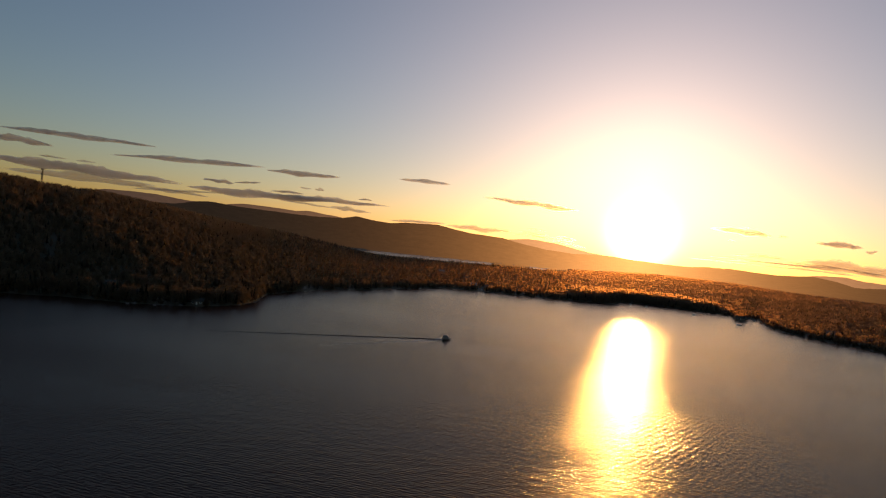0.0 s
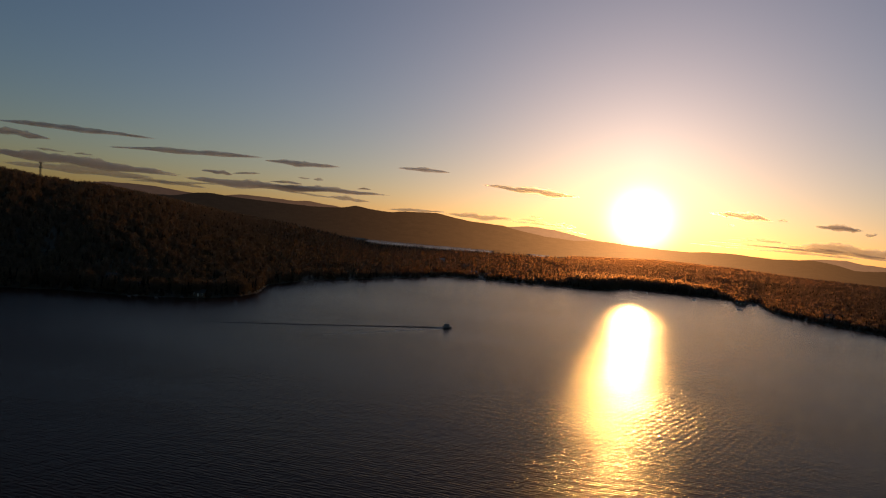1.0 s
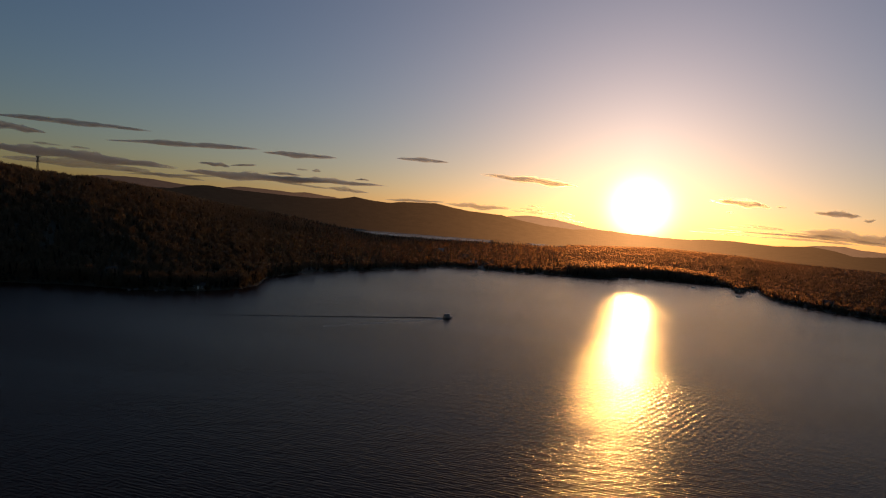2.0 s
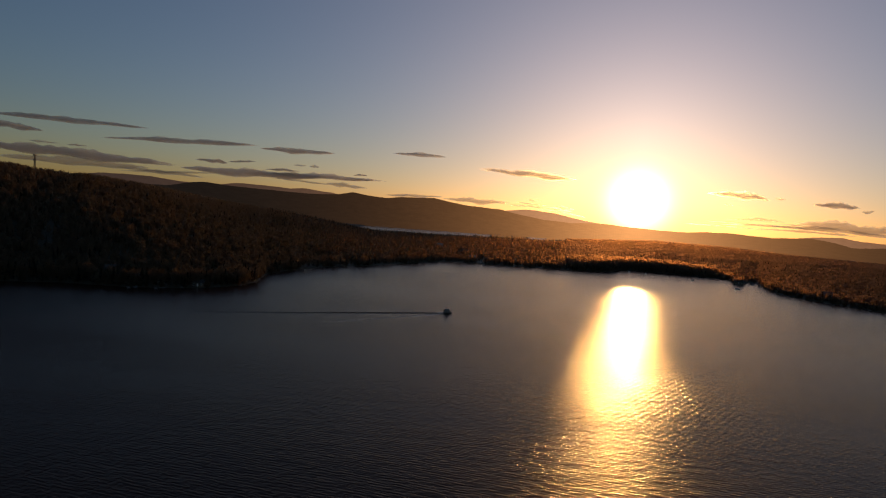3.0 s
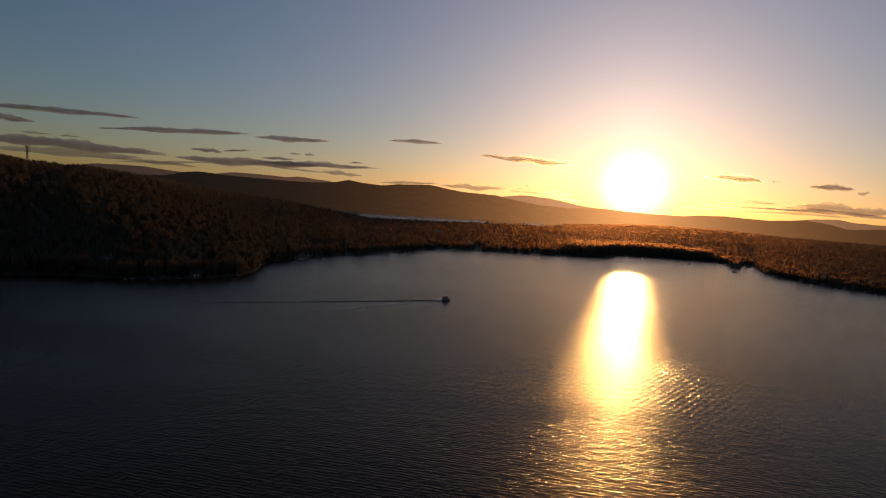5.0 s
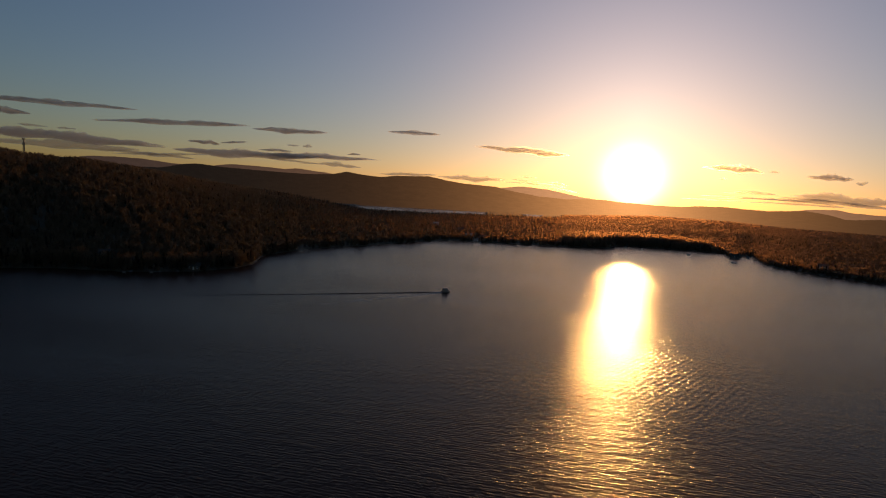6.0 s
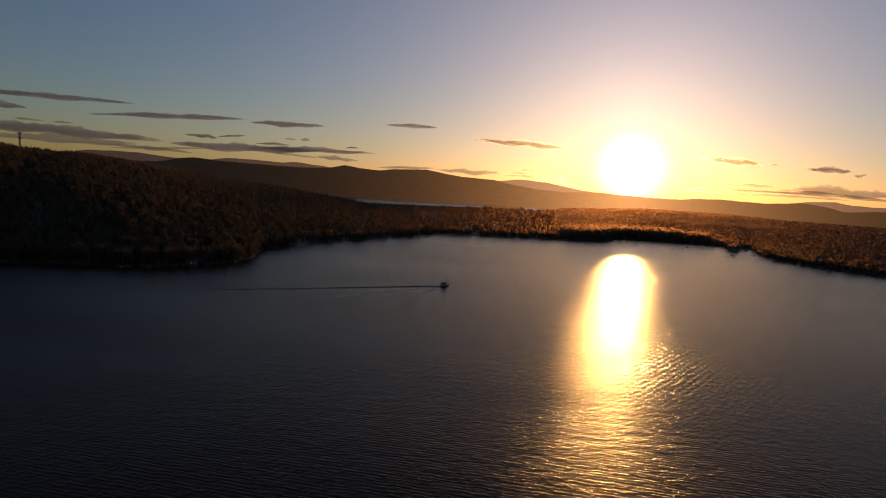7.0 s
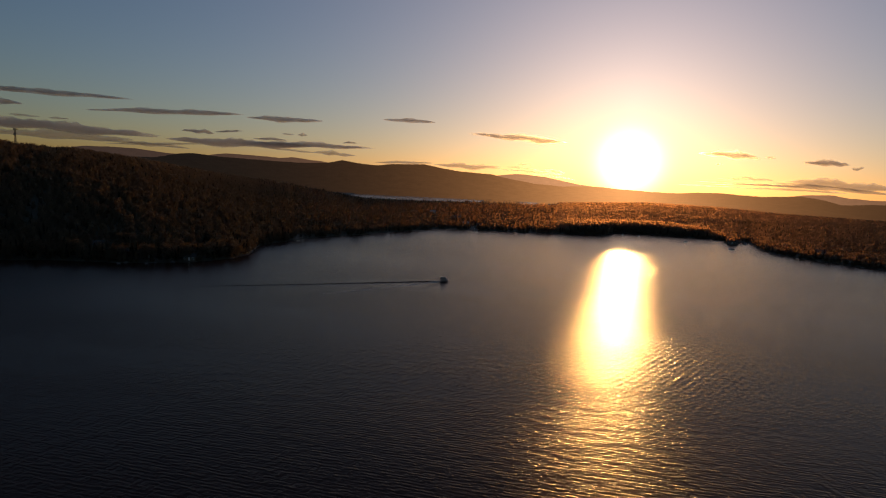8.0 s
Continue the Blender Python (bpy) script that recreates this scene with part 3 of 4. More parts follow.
ANTENNA = make_plain("antenna_cover", (0.16, 0.155, 0.15), 0.5, grain=5.0, spread=0.1, relief=0.001)
PLANK = make_plain("weathered_planks", (0.15, 0.13, 0.11), 0.8, grain=7.0, spread=0.3, relief=0.006)
SIDING = make_plain("pale_clapboard", (0.40, 0.36, 0.30), 0.65, grain=5.0, spread=0.1, relief=0.006)
SIDING_BROWN = make_plain("brown_clapboard", (0.15, 0.10, 0.06), 0.7, grain=5.0, spread=0.2, relief=0.006)
SHINGLE = make_plain("asphalt_shingles", (0.075, 0.068, 0.06), 0.85, grain=6.0, spread=0.35, relief=0.01)
METAL_ROOF = make_plain("pale_metal_roof", (0.40, 0.40, 0.40), 0.35, 0.5, grain=4.0, spread=0.12, relief=0.003)
BRICK = make_plain("chimney_brick", (0.30, 0.14, 0.10), 0.85, grain=14.0, spread=0.3, relief=0.01)
TRIM = make_plain("white_trim", (0.74, 0.73, 0.70), 0.5, grain=8.0, spread=0.06, relief=0.001)
GRAVEL = make_plain("pale_gravel", (0.20, 0.16, 0.115), 0.9, grain=4.0, spread=0.35, relief=0.03)
ROCK = make_plain("shore_rock", (0.13, 0.122, 0.11), 0.85, grain=3.0, spread=0.4, relief=0.04)
FOAM = make_plain("wake_foam", (0.62, 0.60, 0.58), 0.8, grain=5.0, spread=0.25, relief=0.02)


def make_glass():
    mat, n = material("window_glass")
    finish(n, principled(n, (0.02, 0.025, 0.03, 1), 0.06, 0.0, n.bump(n.noise(n.add("ShaderNodeTexCoord").outputs["Object"], 1.5, 2.0), 0.2, 0.01), 0.6))
    return mat


GLASS = make_glass()

# ---------------------------------------------------------------- clouds low over the hills


def build_cloud(az0, el0, az1, el1, az2, el2, thick, seed, label, mat=CLOUD):
    """A long lens of cloud through three bearings (degrees of azimuth and elevation), thickest at the middle one, frayed by its material."""
    away = 4760.0

    def bearing(az, el):
        return Vector((away * math.sin(radians(az)), away * math.cos(radians(az)), 60 + away * math.tan(radians(el))))

    a, m, b = bearing(az0, el0), bearing(az1, el1), bearing(az2, el2)
    x = (b - a).normalized()
    z = (Vector((0, 0, 1)) - x * x.z).normalized()
    y = z.cross(x)
    half = (b - a).length / 2 * 1.06
    peak = max(-0.8, min(0.8, (m - (a + b) / 2).dot(x) / half))
    bend = (m - (a + b) / 2).dot(z)
    tall, deep = away * math.tan(radians(thick)) / 2 * 1.3, min(70.0, half * 0.4)
    rng = np.random.RandomState(seed)
    waves = rng.uniform(0, 6.28, 8)
    along, around = 80, 20
    verts, faces, rims = [], [], []
    for i in range(along + 1):
        u = -1 + 2 * i / along
        s = (u - peak) / (1 - peak) if u > peak else (u - peak) / (1 + peak)
        girth = max(2e-3, 1 - abs(s) ** 1.6) ** 0.9
        lump = 1 + 0.12 * math.sin(5 * u + waves[0]) + 0.14 * math.sin(11 * u + waves[1]) + 0.12 * math.sin(23 * u + waves[2]) + 0.08 * math.sin(47 * u + waves[5])
        sag = bend * (1 - s * s) + tall * girth * 0.10 * math.sin(7 * u + waves[3])
        for k in range(around):
            q = 2 * math.pi * k / around
            up = math.sin(q)
            rise = tall * girth * up * (lump if up > 0 else 0.8 * (1 + 0.25 * math.sin(9 * u + waves[4])))
            verts.append((half * u, deep * girth * math.cos(q), rise + sag))
            rims.append(max(abs(up) ** 1.5, abs(s) ** 3))
    for i in range(along):
        for k in range(around):
            k2 = (k + 1) % around
            faces.append((i * around + k, (i + 1) * around + k, (i + 1) * around + k2, i * around + k2))
    me = smooth(mesh_of("cloud", verts, faces, mat))
    me.attributes.new("rim", "FLOAT", "POINT").data.foreach_set("value", rims)
    ob = new("cloud", me)
    ob.matrix_world = Matrix.Translation((a + b) / 2) @ Matrix((x, y, z)).transposed().to_4x4()
    return tagged(ob, label, "cloud", "evening clouds")


STREAKS = [(-37.84, 5.45, -32.11, 5.65, -26.32, 5.8, 0.38), (-38.49, 4.68, -35.77, 4.72, -33.77, 4.57, 0.49), (-29.78, 4.61, -22.36, 5.08, -17.37, 5.32, 0.43),
           (-17.02, 5.15, -14.11, 5.14, -10.0, 5.31, 0.43), (-5.0, 5.76, -2.2, 5.8, 0.2, 5.78, 0.30), (3.34, 4.9, 9.6, 4.57, 12.29, 4.44, 0.6),
           (23.8, 3.79, 26.8, 3.7, 28.7, 3.44, 0.62), (31.82, 3.21, 33.64, 3.2, 35.02, 3.09, 0.46)]
BANKS = [(-38.45, 3.15, -32.02, 3.05, -23.85, 2.91, 0.81), (-23.4, 2.81, -18.94, 2.73, -9.85, 3.0, 0.71), (-22.52, 3.58, -20.65, 3.58, -19.84, 3.51, 0.33),
         (-19.85, 3.61, -18.51, 3.79, -17.44, 3.89, 0.16), (-16.52, 3.26, -15.02, 3.35, -13.5, 3.32, 0.22), (-17.97, 2.82, -11.94, 2.99, -5.61, 3.07, 0.49),
         (-8.56, 3.37, -7.77, 3.49, -7.24, 3.43, 0.16)]
VEILS = [(-37.09, 2.36, -30.83, 2.41, -26.27, 2.47, 0.65), (-5.52, 1.79, -2.84, 1.89, 0.14, 1.99, 0.27), (0.15, 1.89, 3.68, 1.81, 6.63, 1.91, 0.49),
         (30.85, 1.62, 34.0, 1.53, 39.5, 1.1, 0.71), (-11.13, 2.42, -9.55, 2.39, -7.16, 2.26, 0.38), (28.2, 1.28, 33.5, 1.2, 39.0, 0.78, 0.34),
         (-28.5, 2.3, -25.0, 2.2, -21.5, 2.05, 0.30)]
WISPS = [(-34.67, 3.75, -33.93, 3.75, -32.62, 3.75, 0.16), (-32.12, 3.72, -31.46, 3.76, -30.68, 3.76, 0.16), (-28.17, 2.04, -24.5, 2.26, -20.37, 2.55, 0.22),
         (-14.04, 3.9, -13.53, 3.89, -12.92, 3.9, 0.16), (-12.61, 3.87, -12.2, 3.91, -11.73, 3.9, 0.27), (6.38, 1.68, 9.58, 1.63, 12.48, 1.45, 0.27),
         (7.94, 2.26, 8.74, 2.26, 9.54, 2.21, 0.16), (10.62, 1.91, 11.68, 1.71, 12.46, 1.66, 0.27), (25.55, 1.65, 27.94, 1.71, 29.82, 1.69, 0.16),
         (26.63, 1.82, 28.35, 1.83, 30.03, 1.61, 0.16), (25.37, 1.15, 30.47, 1.27, 34.4, 0.91, 0.22), (27.57, 0.96, 31.7, 0.98, 35.15, 0.83, 0.22),
         (35.15, 2.83, 35.52, 2.76, 35.97, 2.96, 0.27)]
THREADS = [(29.03, 3.58, 29.53, 3.56, 29.87, 3.53, 0.16), (25.3, 2.91, 25.66, 2.88, 25.93, 2.85, 0.16), (24.0, 1.38, 27.5, 1.32, 31.0, 1.2, 0.12),
           (29.5, 1.47, 33.0, 1.36, 37.5, 1.0, 0.16), (22.5, 1.05, 26.0, 1.0, 29.0, 0.92, 0.13), (7.0, 1.98, 8.5, 1.92, 10.0, 1.85, 0.16),
           (9.5, 1.4, 11.5, 1.28, 13.5, 1.0, 0.18), (-16.0, 2.55, -13.0, 2.45, -10.5, 2.3, 0.18)]
for k, row in enumerate(STREAKS):
    build_cloud(*row, 100 + k, "thin dark evening cloud streak with a bright rim")
for k, row in enumerate(BANKS):
    build_cloud(*row, 140 + k, "low grey stratus cloud above the dark hills")

for k, row in enumerate(VEILS):
    build_cloud(*row, 220 + k, "pale translucent layer of cloud low over the hills", VEIL)
for k, row in enumerate(WISPS + THREADS):
    build_cloud(*row, 180 + k, "faint thin wisp of cloud near the horizon", WISP)

# ---------------------------------------------------------------- the motor boat and its wake
BOAT_AT, BOAT_TURN = (8.1, 378.8), 22.5


def build_boat(at, turn, dark, covered, label, category, group=""):
    """An open runabout 5.8 m long, bow towards its own +x; with a canvas top on hoops where covered."""
    boat = thing("motor_boat", (*at, 0.0), label, category, group, turn)
    hull = fresh()
    sections = []
    for u in np.linspace(0, 1, 13):
        x = -2.9 + 5.8 * u
        wide = 1.12 * (1 - max(0, (u - 0.45) / 0.55) ** 2.3) + 0.02
        keel = -0.32 + 0.75 * max(0, (u - 0.55) / 0.45) ** 2
        deck = 0.62 + 0.42 * u * u
        chine = keel * 0.45 + 0.12 + 0.25 * max(0, u - 0.6)
        sections.append([(x, 0, keel), (x, wide * 0.82, chine), (x, wide, deck * 0.75), (x, wide * 0.98, deck), (x, wide * 0.80, deck + 0.02),
                         (x, -wide * 0.80, deck + 0.02), (x, -wide * 0.98, deck), (x, -wide, deck * 0.75), (x, -wide * 0.82, chine)])
    part("hull", lofted(hull, sections), DARK_HULL if dark else WHITE_HULL, boat)
    bow = fresh()
    sections = []
    for u in np.linspace(0.62, 0.985, 6):
        x = -2.9 + 5.8 * u
        wide = 1.12 * (1 - max(0, (u - 0.45) / 0.55) ** 2.3) + 0.02
        deck = 0.62 + 0.42 * u * u
        sections.append([(x, wide * 1.01, deck * 0.8), (x, wide * 1.0, deck + 0.03), (x, 0, deck + 0.13), (x, -wide * 1.0, deck + 0.03), (x, -wide * 1.01, deck * 0.8)])
    part("bow_deck", lofted(bow, sections), DARK_HULL if dark else WHITE_HULL, boat)
    glass = fresh()
    box(glass, (0.04, 1.5, 0.5), (0.62, 0, 1.12), 0, 0.01)
    box(glass, (0.7, 0.04, 0.42), (0.28, 0.78, 1.06), 0, 0.01)
    box(glass, (0.7, 0.04, 0.42), (0.28, -0.78, 1.06), 0, 0.01)
    part("windscreen", glass, GLASS, boat, "tinted windscreen")
    for y in (-0.48, 0.48):
        seat = box(fresh(), (0.55, 0.6, 0.22), (-0.45, y, 0.92), 0, 0.05)
        box(seat, (0.16, 0.6, 0.6), (-0.75, y, 1.2), 0, 0.05)
        part("seat", seat, VINYL, boat)
    bench = box(fresh(), (0.6, 1.7, 0.3), (-2.1, 0, 0.9), 0, 0.05)
    box(bench, (0.18, 1.7, 0.5), (-2.42, 0, 1.15), 0, 0.05)
    part("bench", bench, VINYL, boat)
    motor = box(fresh(), (0.5, 0.45, 0.55), (-3.15, 0, 0.95), 0, 0.1)
    box(motor, (0.26, 0.16, 1.1), (-3.12, 0, 0.15), 0, 0.04)
    part("outboard_motor", motor, BLACK, boat)
    rail = fresh()
    for y in (-1, 1):
        for x in (1.1, 1.8, 2.4):
            wide = 1.0 * (1 - max(0, ((x + 2.9) / 5.8 - 0.45) / 0.55) ** 2.3)
            rod(rail, (x, y * wide * 0.9, 0.95), (x, y * wide * 0.86, 1.3), 0.02)
        rod(rail, (1.1, y * 0.83, 1.3), (1.8, y * 0.62, 1.32), 0.02)
        rod(rail, (1.8, y * 0.62, 1.32), (2.7, y * 0.08, 1.34), 0.02)
    part("bow_rail", rail, STEEL, boat)
    if covered:
        for x in (-2.3, -0.9, 0.5):
            hoop = fresh()
            for y in (-1, 1):
                rod(hoop, (x, y * 1.02, 0.75), (x, y * 1.0, 2.45), 0.025)
            rod(hoop, (x, -1.0, 2.45), (x, 1.0, 2.45), 0.025)
            part("hoop", hoop, STEEL, boat)
        top = []
        for u in np.linspace(-1, 1, 9):
            x = -0.9 + 1.75 * u
            z = 2.52 + 0.16 * (1 - u * u)
            top.append([(x, 1.12, z - 0.22), (x, 0.7, z), (x, 0, z + 0.08), (x, -0.7, z), (x, -1.12, z - 0.22), (x, -0.7, z - 0.05), (x, 0, z + 0.03), (x, 0.7, z - 0.05)])
        part("canvas_top", lofted(fresh(), top), CANVAS, boat, "dark canvas top on hoops")
        for y in (-1.04, 1.04):
            part("side_curtain", box(fresh(), (2.9, 0.04, 1.5), (-0.95, y, 1.65), 0, 0.01), CANVAS, boat, "dark side curtain")
    return boat


build_boat(BOAT_AT, BOAT_TURN, True, True, "small dark motor boat with canvas top under way", "boat")


def build_wake():
    """Low ridges of disturbed water behind the boat: two straight furrows and the arms of the bow wave."""
    stern = Vector((BOAT_AT[0], BOAT_AT[1])) + Matrix.Rotation(radians(BOAT_TURN), 2) @ Vector((-3.4, 0))
    verts, faces = [], []

    def ridge(start, heading, length, wide, high, fade, seed, steps=160, lean=False):
        rng = np.random.RandomState(seed)
        ph = rng.uniform(0, 6.28, 4)
        d = Vector((math.cos(radians(heading)), math.sin(radians(heading))))
        side = Vector((-d.y, d.x))
        base = len(verts)
        for k in range(steps + 1):
            u = k / steps
            s = u * length
            sway = 0.3 * math.sin(s * 0.06 + ph[0]) + 0.12 * math.sin(s * 0.31 + ph[1])
            h = high * (1 - u) ** fade * (0.75 + 0.25 * math.sin(s * 1.1 + ph[2]) + 0.2 * math.sin(s * 2.7 + ph[3])) * min(1, 0.2 + u * 20)
            w = wide * (0.45 + 0.5 * u)
            mid = start + d * s + side * sway
            for q, z in ((-4.2, -0.01), (-2.1, 0.5 * h), (0, h), (0.2, 0.5 * h), (0.4, -0.03)) if lean else ((-1, -0.03), (-0.5, 0.55 * h), (0, h), (0.5, 0.45 * h), (1, -0.03)):
                p = mid + side * (q * w)
                verts.append((p.x, p.y, z))
        for k in range(steps):
            for q in range(4):
                i = base + k * 5 + q
                faces.append((i, i + 1, i + 6, i + 5))

    back = 180 + BOAT_TURN
    side = Vector((-math.sin(radians(back)), math.cos(radians(back))))
    ridge(stern - side * 0.6, back - 0.2, 200, 0.9, 0.34, 0.5, 1)
    ridge(stern + side * 0.9, back + 1.0, 120, 0.75, 0.24, 1.0, 2)
    ridge(stern + side * 1.2, back + 19.5, 92, 1.0, 0.05, 0.5, 3, lean=True)
    ridge(stern - side * 1.2, back - 11.0, 60, 0.9, 0.16, 1.2, 4)
    for k in range(15):
        at = stern + Matrix.Rotation(radians(back + 46), 2) @ Vector((5.0 + 4.2 * k, 0))
        ridge(at, back + 96, 3.6 + 0.14 * k, 0.5, 0.28 * (1 - k / 22), 0.3, 10 + k, 10)
    return tagged(new("boat_wake", smooth(mesh_of("boat_wake", verts, [f[::-1] for f in faces], WATER))), "long straight wake furrows behind the motor boat", "wake", kind="stuff")


build_wake()


def build_foam():
    """Broken white water right behind the outboard."""
    rng = np.random.RandomState(5)
    verts, faces = [], []
    turn = Matrix.Rotation(radians(BOAT_TURN), 2)
    arm = Matrix.Rotation(radians(19.5), 2)
    for k in range(760):
        s = rng.exponential(4.0)
        p = Vector(BOAT_AT) + turn @ Vector((-3.1 - s, rng.normal(0, 0.28 + 0.03 * s)))
        size = rng.uniform(0.05, 0.16)
        if k >= 260:
            s = 88 * rng.uniform(0.03, 1.0) ** 1.3
            p = Vector(BOAT_AT) + turn @ (Vector((-3.4, -1.2)) + arm @ Vector((-s, rng.normal(0, 0.25 + 0.006 * s))))
            size = rng.uniform(0.12, 0.36) * (1 - 0.7 * s / 88)
        base = len(verts)
        for c in range(5):
            q = 2 * math.pi * c / 5 + rng.uniform(-0.3, 0.3)
            verts.append((p.x + size * 1.5 * math.cos(q), p.y + size * math.sin(q), 0.02 + 0.16 * math.exp(-s / 4)))
        verts.append((p.x, p.y, 0.08 + 0.22 * math.exp(-s / 4)))
        faces += [(base + c, base + (c + 1) % 5, base + 5) for c in range(5)]
    return tagged(new("wake_foam", mesh_of("wake_foam", verts, faces, FOAM)), "white foam behind the outboard and along the bow wave", "foam", kind="stuff")


build_foam()

# ---------------------------------------------------------------- radio mast on the hill


def build_tower():
    x, y, z = place(-34.25, 868.0)
    mast = thing("radio_tower", (x, y, z), "slim lattice radio tower with antennas on the wooded crest", "tower", turn=12)
    high = 60 + 868 * math.tan(radians(2.75)) - z
    legs = []
    for sx, sy in ((1, 1), (1, -1), (-1, -1), (-1, 1)):
        legs.append(((sx * 1.0, sy * 1.0, -0.6), (sx * 0.42, sy * 0.42, high - 1.2)))
        part("leg", rod(fresh(), *legs[-1], 0.2, 0.15), STEEL, mast)
    steps = 11
    for k in range(steps):
        brace = fresh()
        for s in range(4):
            a0, a1 = (Vector(p) for p in legs[s])
            b0, b1 = (Vector(p) for p in legs[(s + 1) % 4])
            lo, hi = k / steps, (k + 1) / steps
            rod(brace, a0.lerp(a1, lo), b0.lerp(b1, hi), 0.08, sides=6)
            rod(brace, b0.lerp(b1, lo), a0.lerp(a1, hi), 0.08, sides=6)
            rod(brace, a0.lerp(a1, hi), b0.lerp(b1, hi), 0.08, sides=6)
        part("brace", brace, STEEL, mast)
    for level, arm in ((high - 1.3, 2.9), (high - 7.0, 2.6)):
        ring = fresh()
        for k in range(3):
            q, q2 = radians(120 * k + 20), radians(120 * k + 140)
            a, b = (arm * math.cos(q), arm * math.sin(q), level), (arm * math.cos(q2), arm * math.sin(q2), level)
            rod(ring, a, b, 0.08)
            rod(ring, (0.4 * math.cos(q), 0.4 * math.sin(q), level), a, 0.08)
        part("antenna_platform", ring, STEEL, mast)
        for k in range(9):
            q, q2, f = radians(120 * (k // 3) + 20), radians(120 * (k // 3) + 140), (0.15, 0.5, 0.85)[k % 3]
            px = arm * (math.cos(q) * (1 - f) + math.cos(q2) * f)
            py = arm * (math.sin(q) * (1 - f) + math.sin(q2) * f)
            part("antenna_panel", box(fresh(), (0.4, 0.7, 2.0), (px, py, level + 0.2), math.atan2(py, px), 0.04), ANTENNA, mast)
    part("top_spike", rod(fresh(), (0, 0, high - 2.4), (0, 0, high + 0.6), 0.06, 0.03), STEEL, mast)
    return mast


build_tower()

# ---------------------------------------------------------------- houses, docks and boats along the shore


def build_house(az, r, turn, size, storeys, pale, metal_roof, label, group="shore houses"):
    """A gabled lake house with plinth, windows, door and chimney."""
    x, y, z = place(az, r)
    w, d = size
    h = 2.7 * storeys
    house = thing("house", (x, y, z), label, "house", group, turn)
    wall = fresh()
    peak = h + d * 0.32
    sections = [[(sx * w / 2, -d / 2, -1.0), (sx * w / 2, d / 2, -1.0), (sx * w / 2, d / 2, h), (sx * w / 2, 0, peak), (sx * w / 2, -d / 2, h)] for sx in (-1, 1)]
    part("wall", lofted(wall, sections), SIDING if pale else SIDING_BROWN, house)
    for sy in (-1, 1):
        over = 0.5
        slope = (peak - h) / (d / 2)
        a, b = (0, peak + 0.05), (sy * (d / 2 + over), h - over * slope + 0.05)
        roof = lofted(fresh(), [[(sx * (w / 2 + over), a[0], a[1]), (sx * (w / 2 + over), b[0], b[1]), (sx * (w / 2 + over), b[0], b[1] + 0.2), (sx * (w / 2 + over), a[0], a[1] + 0.2)] for sx in (-1, 1)])
        part("roof", roof, METAL_ROOF if metal_roof else SHINGLE, house)
    part("chimney", box(fresh(), (0.7, 0.7, 2.2), (w * 0.22, d * 0.12, peak + 0.2), 0, 0.03), BRICK, house)
    for level in range(storeys):
        for k in range(3):
            wx = (-0.32 + 0.32 * k) * w
            if level == 0 and k == 1:
                door = part("door", box(fresh(), (1.0, 0.1, 2.05), (wx, -d / 2 - 0.03, 1.03), 0, 0.02), TRIM, house)
                part("handle", box(fresh(), (0.12, 0.08, 0.05), (wx + 0.36, -d / 2 - 0.1, 1.0), 0, 0.01), STEEL, door)
                continue
            window = fresh()
            zc = 2.7 * level + 1.5
            for dx, dz, sx, sz in ((0, 0.68, 1.35, 0.1), (0, -0.68, 1.45, 0.12), (-0.63, 0, 0.1, 1.3), (0.63, 0, 0.1, 1.3), (0, 0, 0.06, 1.3)):
                box(window, (sx, 0.12, sz), (wx + dx, -d / 2 - 0.04, zc + dz), 0, 0.01)
            window = part("window", window, TRIM, house)
            part("pane", box(fresh(), (1.2, 0.05, 1.28), (wx, -d / 2 - 0.01, zc)), GLASS, window)
    return house


HOUSES = [(-28.7, 484, 20, (9, 7), 1, False, False, "brown one-storey cottage among trees above the waterline"),
          (-27.2, 462, 10, (10, 7), 1, False, False, "brown clapboard cottage behind a small dock"),
          (-25.2, 458, 14, (8, 6.5), 1, True, False, "small pale cottage at the edge of the dark woods"),
          (-21.8, 450, 5, (8, 6), 1, False, False, "brown cottage half hidden by shore trees"),
          (0.1, 1160, -8, (10, 7), 2, True, True, "white house with a pale metal roof in the low woods"),
          (2.5, 1010, 12, (11, 8), 2, True, False, "pale two-storey house above the landing"),
          (3.3, 905, 6, (10, 7), 1, True, True, "pale boat-landing building with a metal roof"),
          (4.6, 880, -10, (9, 7), 1, True, False, "pale cottage close to the landing beach"),
          (7.6, 868, -12, (9, 7), 1, False, False, "brown cottage by the low wooded shore"),
          (26.95, 893, -24, (12, 8), 1, False, False, "brown boathouse on a small wooded point"),
          (33.4, 775, -34, (10, 8), 2, True, False, "pale two-storey house on the wooded slope by the lake"),
          (35.6, 745, -36, (9, 7), 1, True, False, "pale cottage near the water's edge")]
for row in HOUSES:
    build_house(*row)


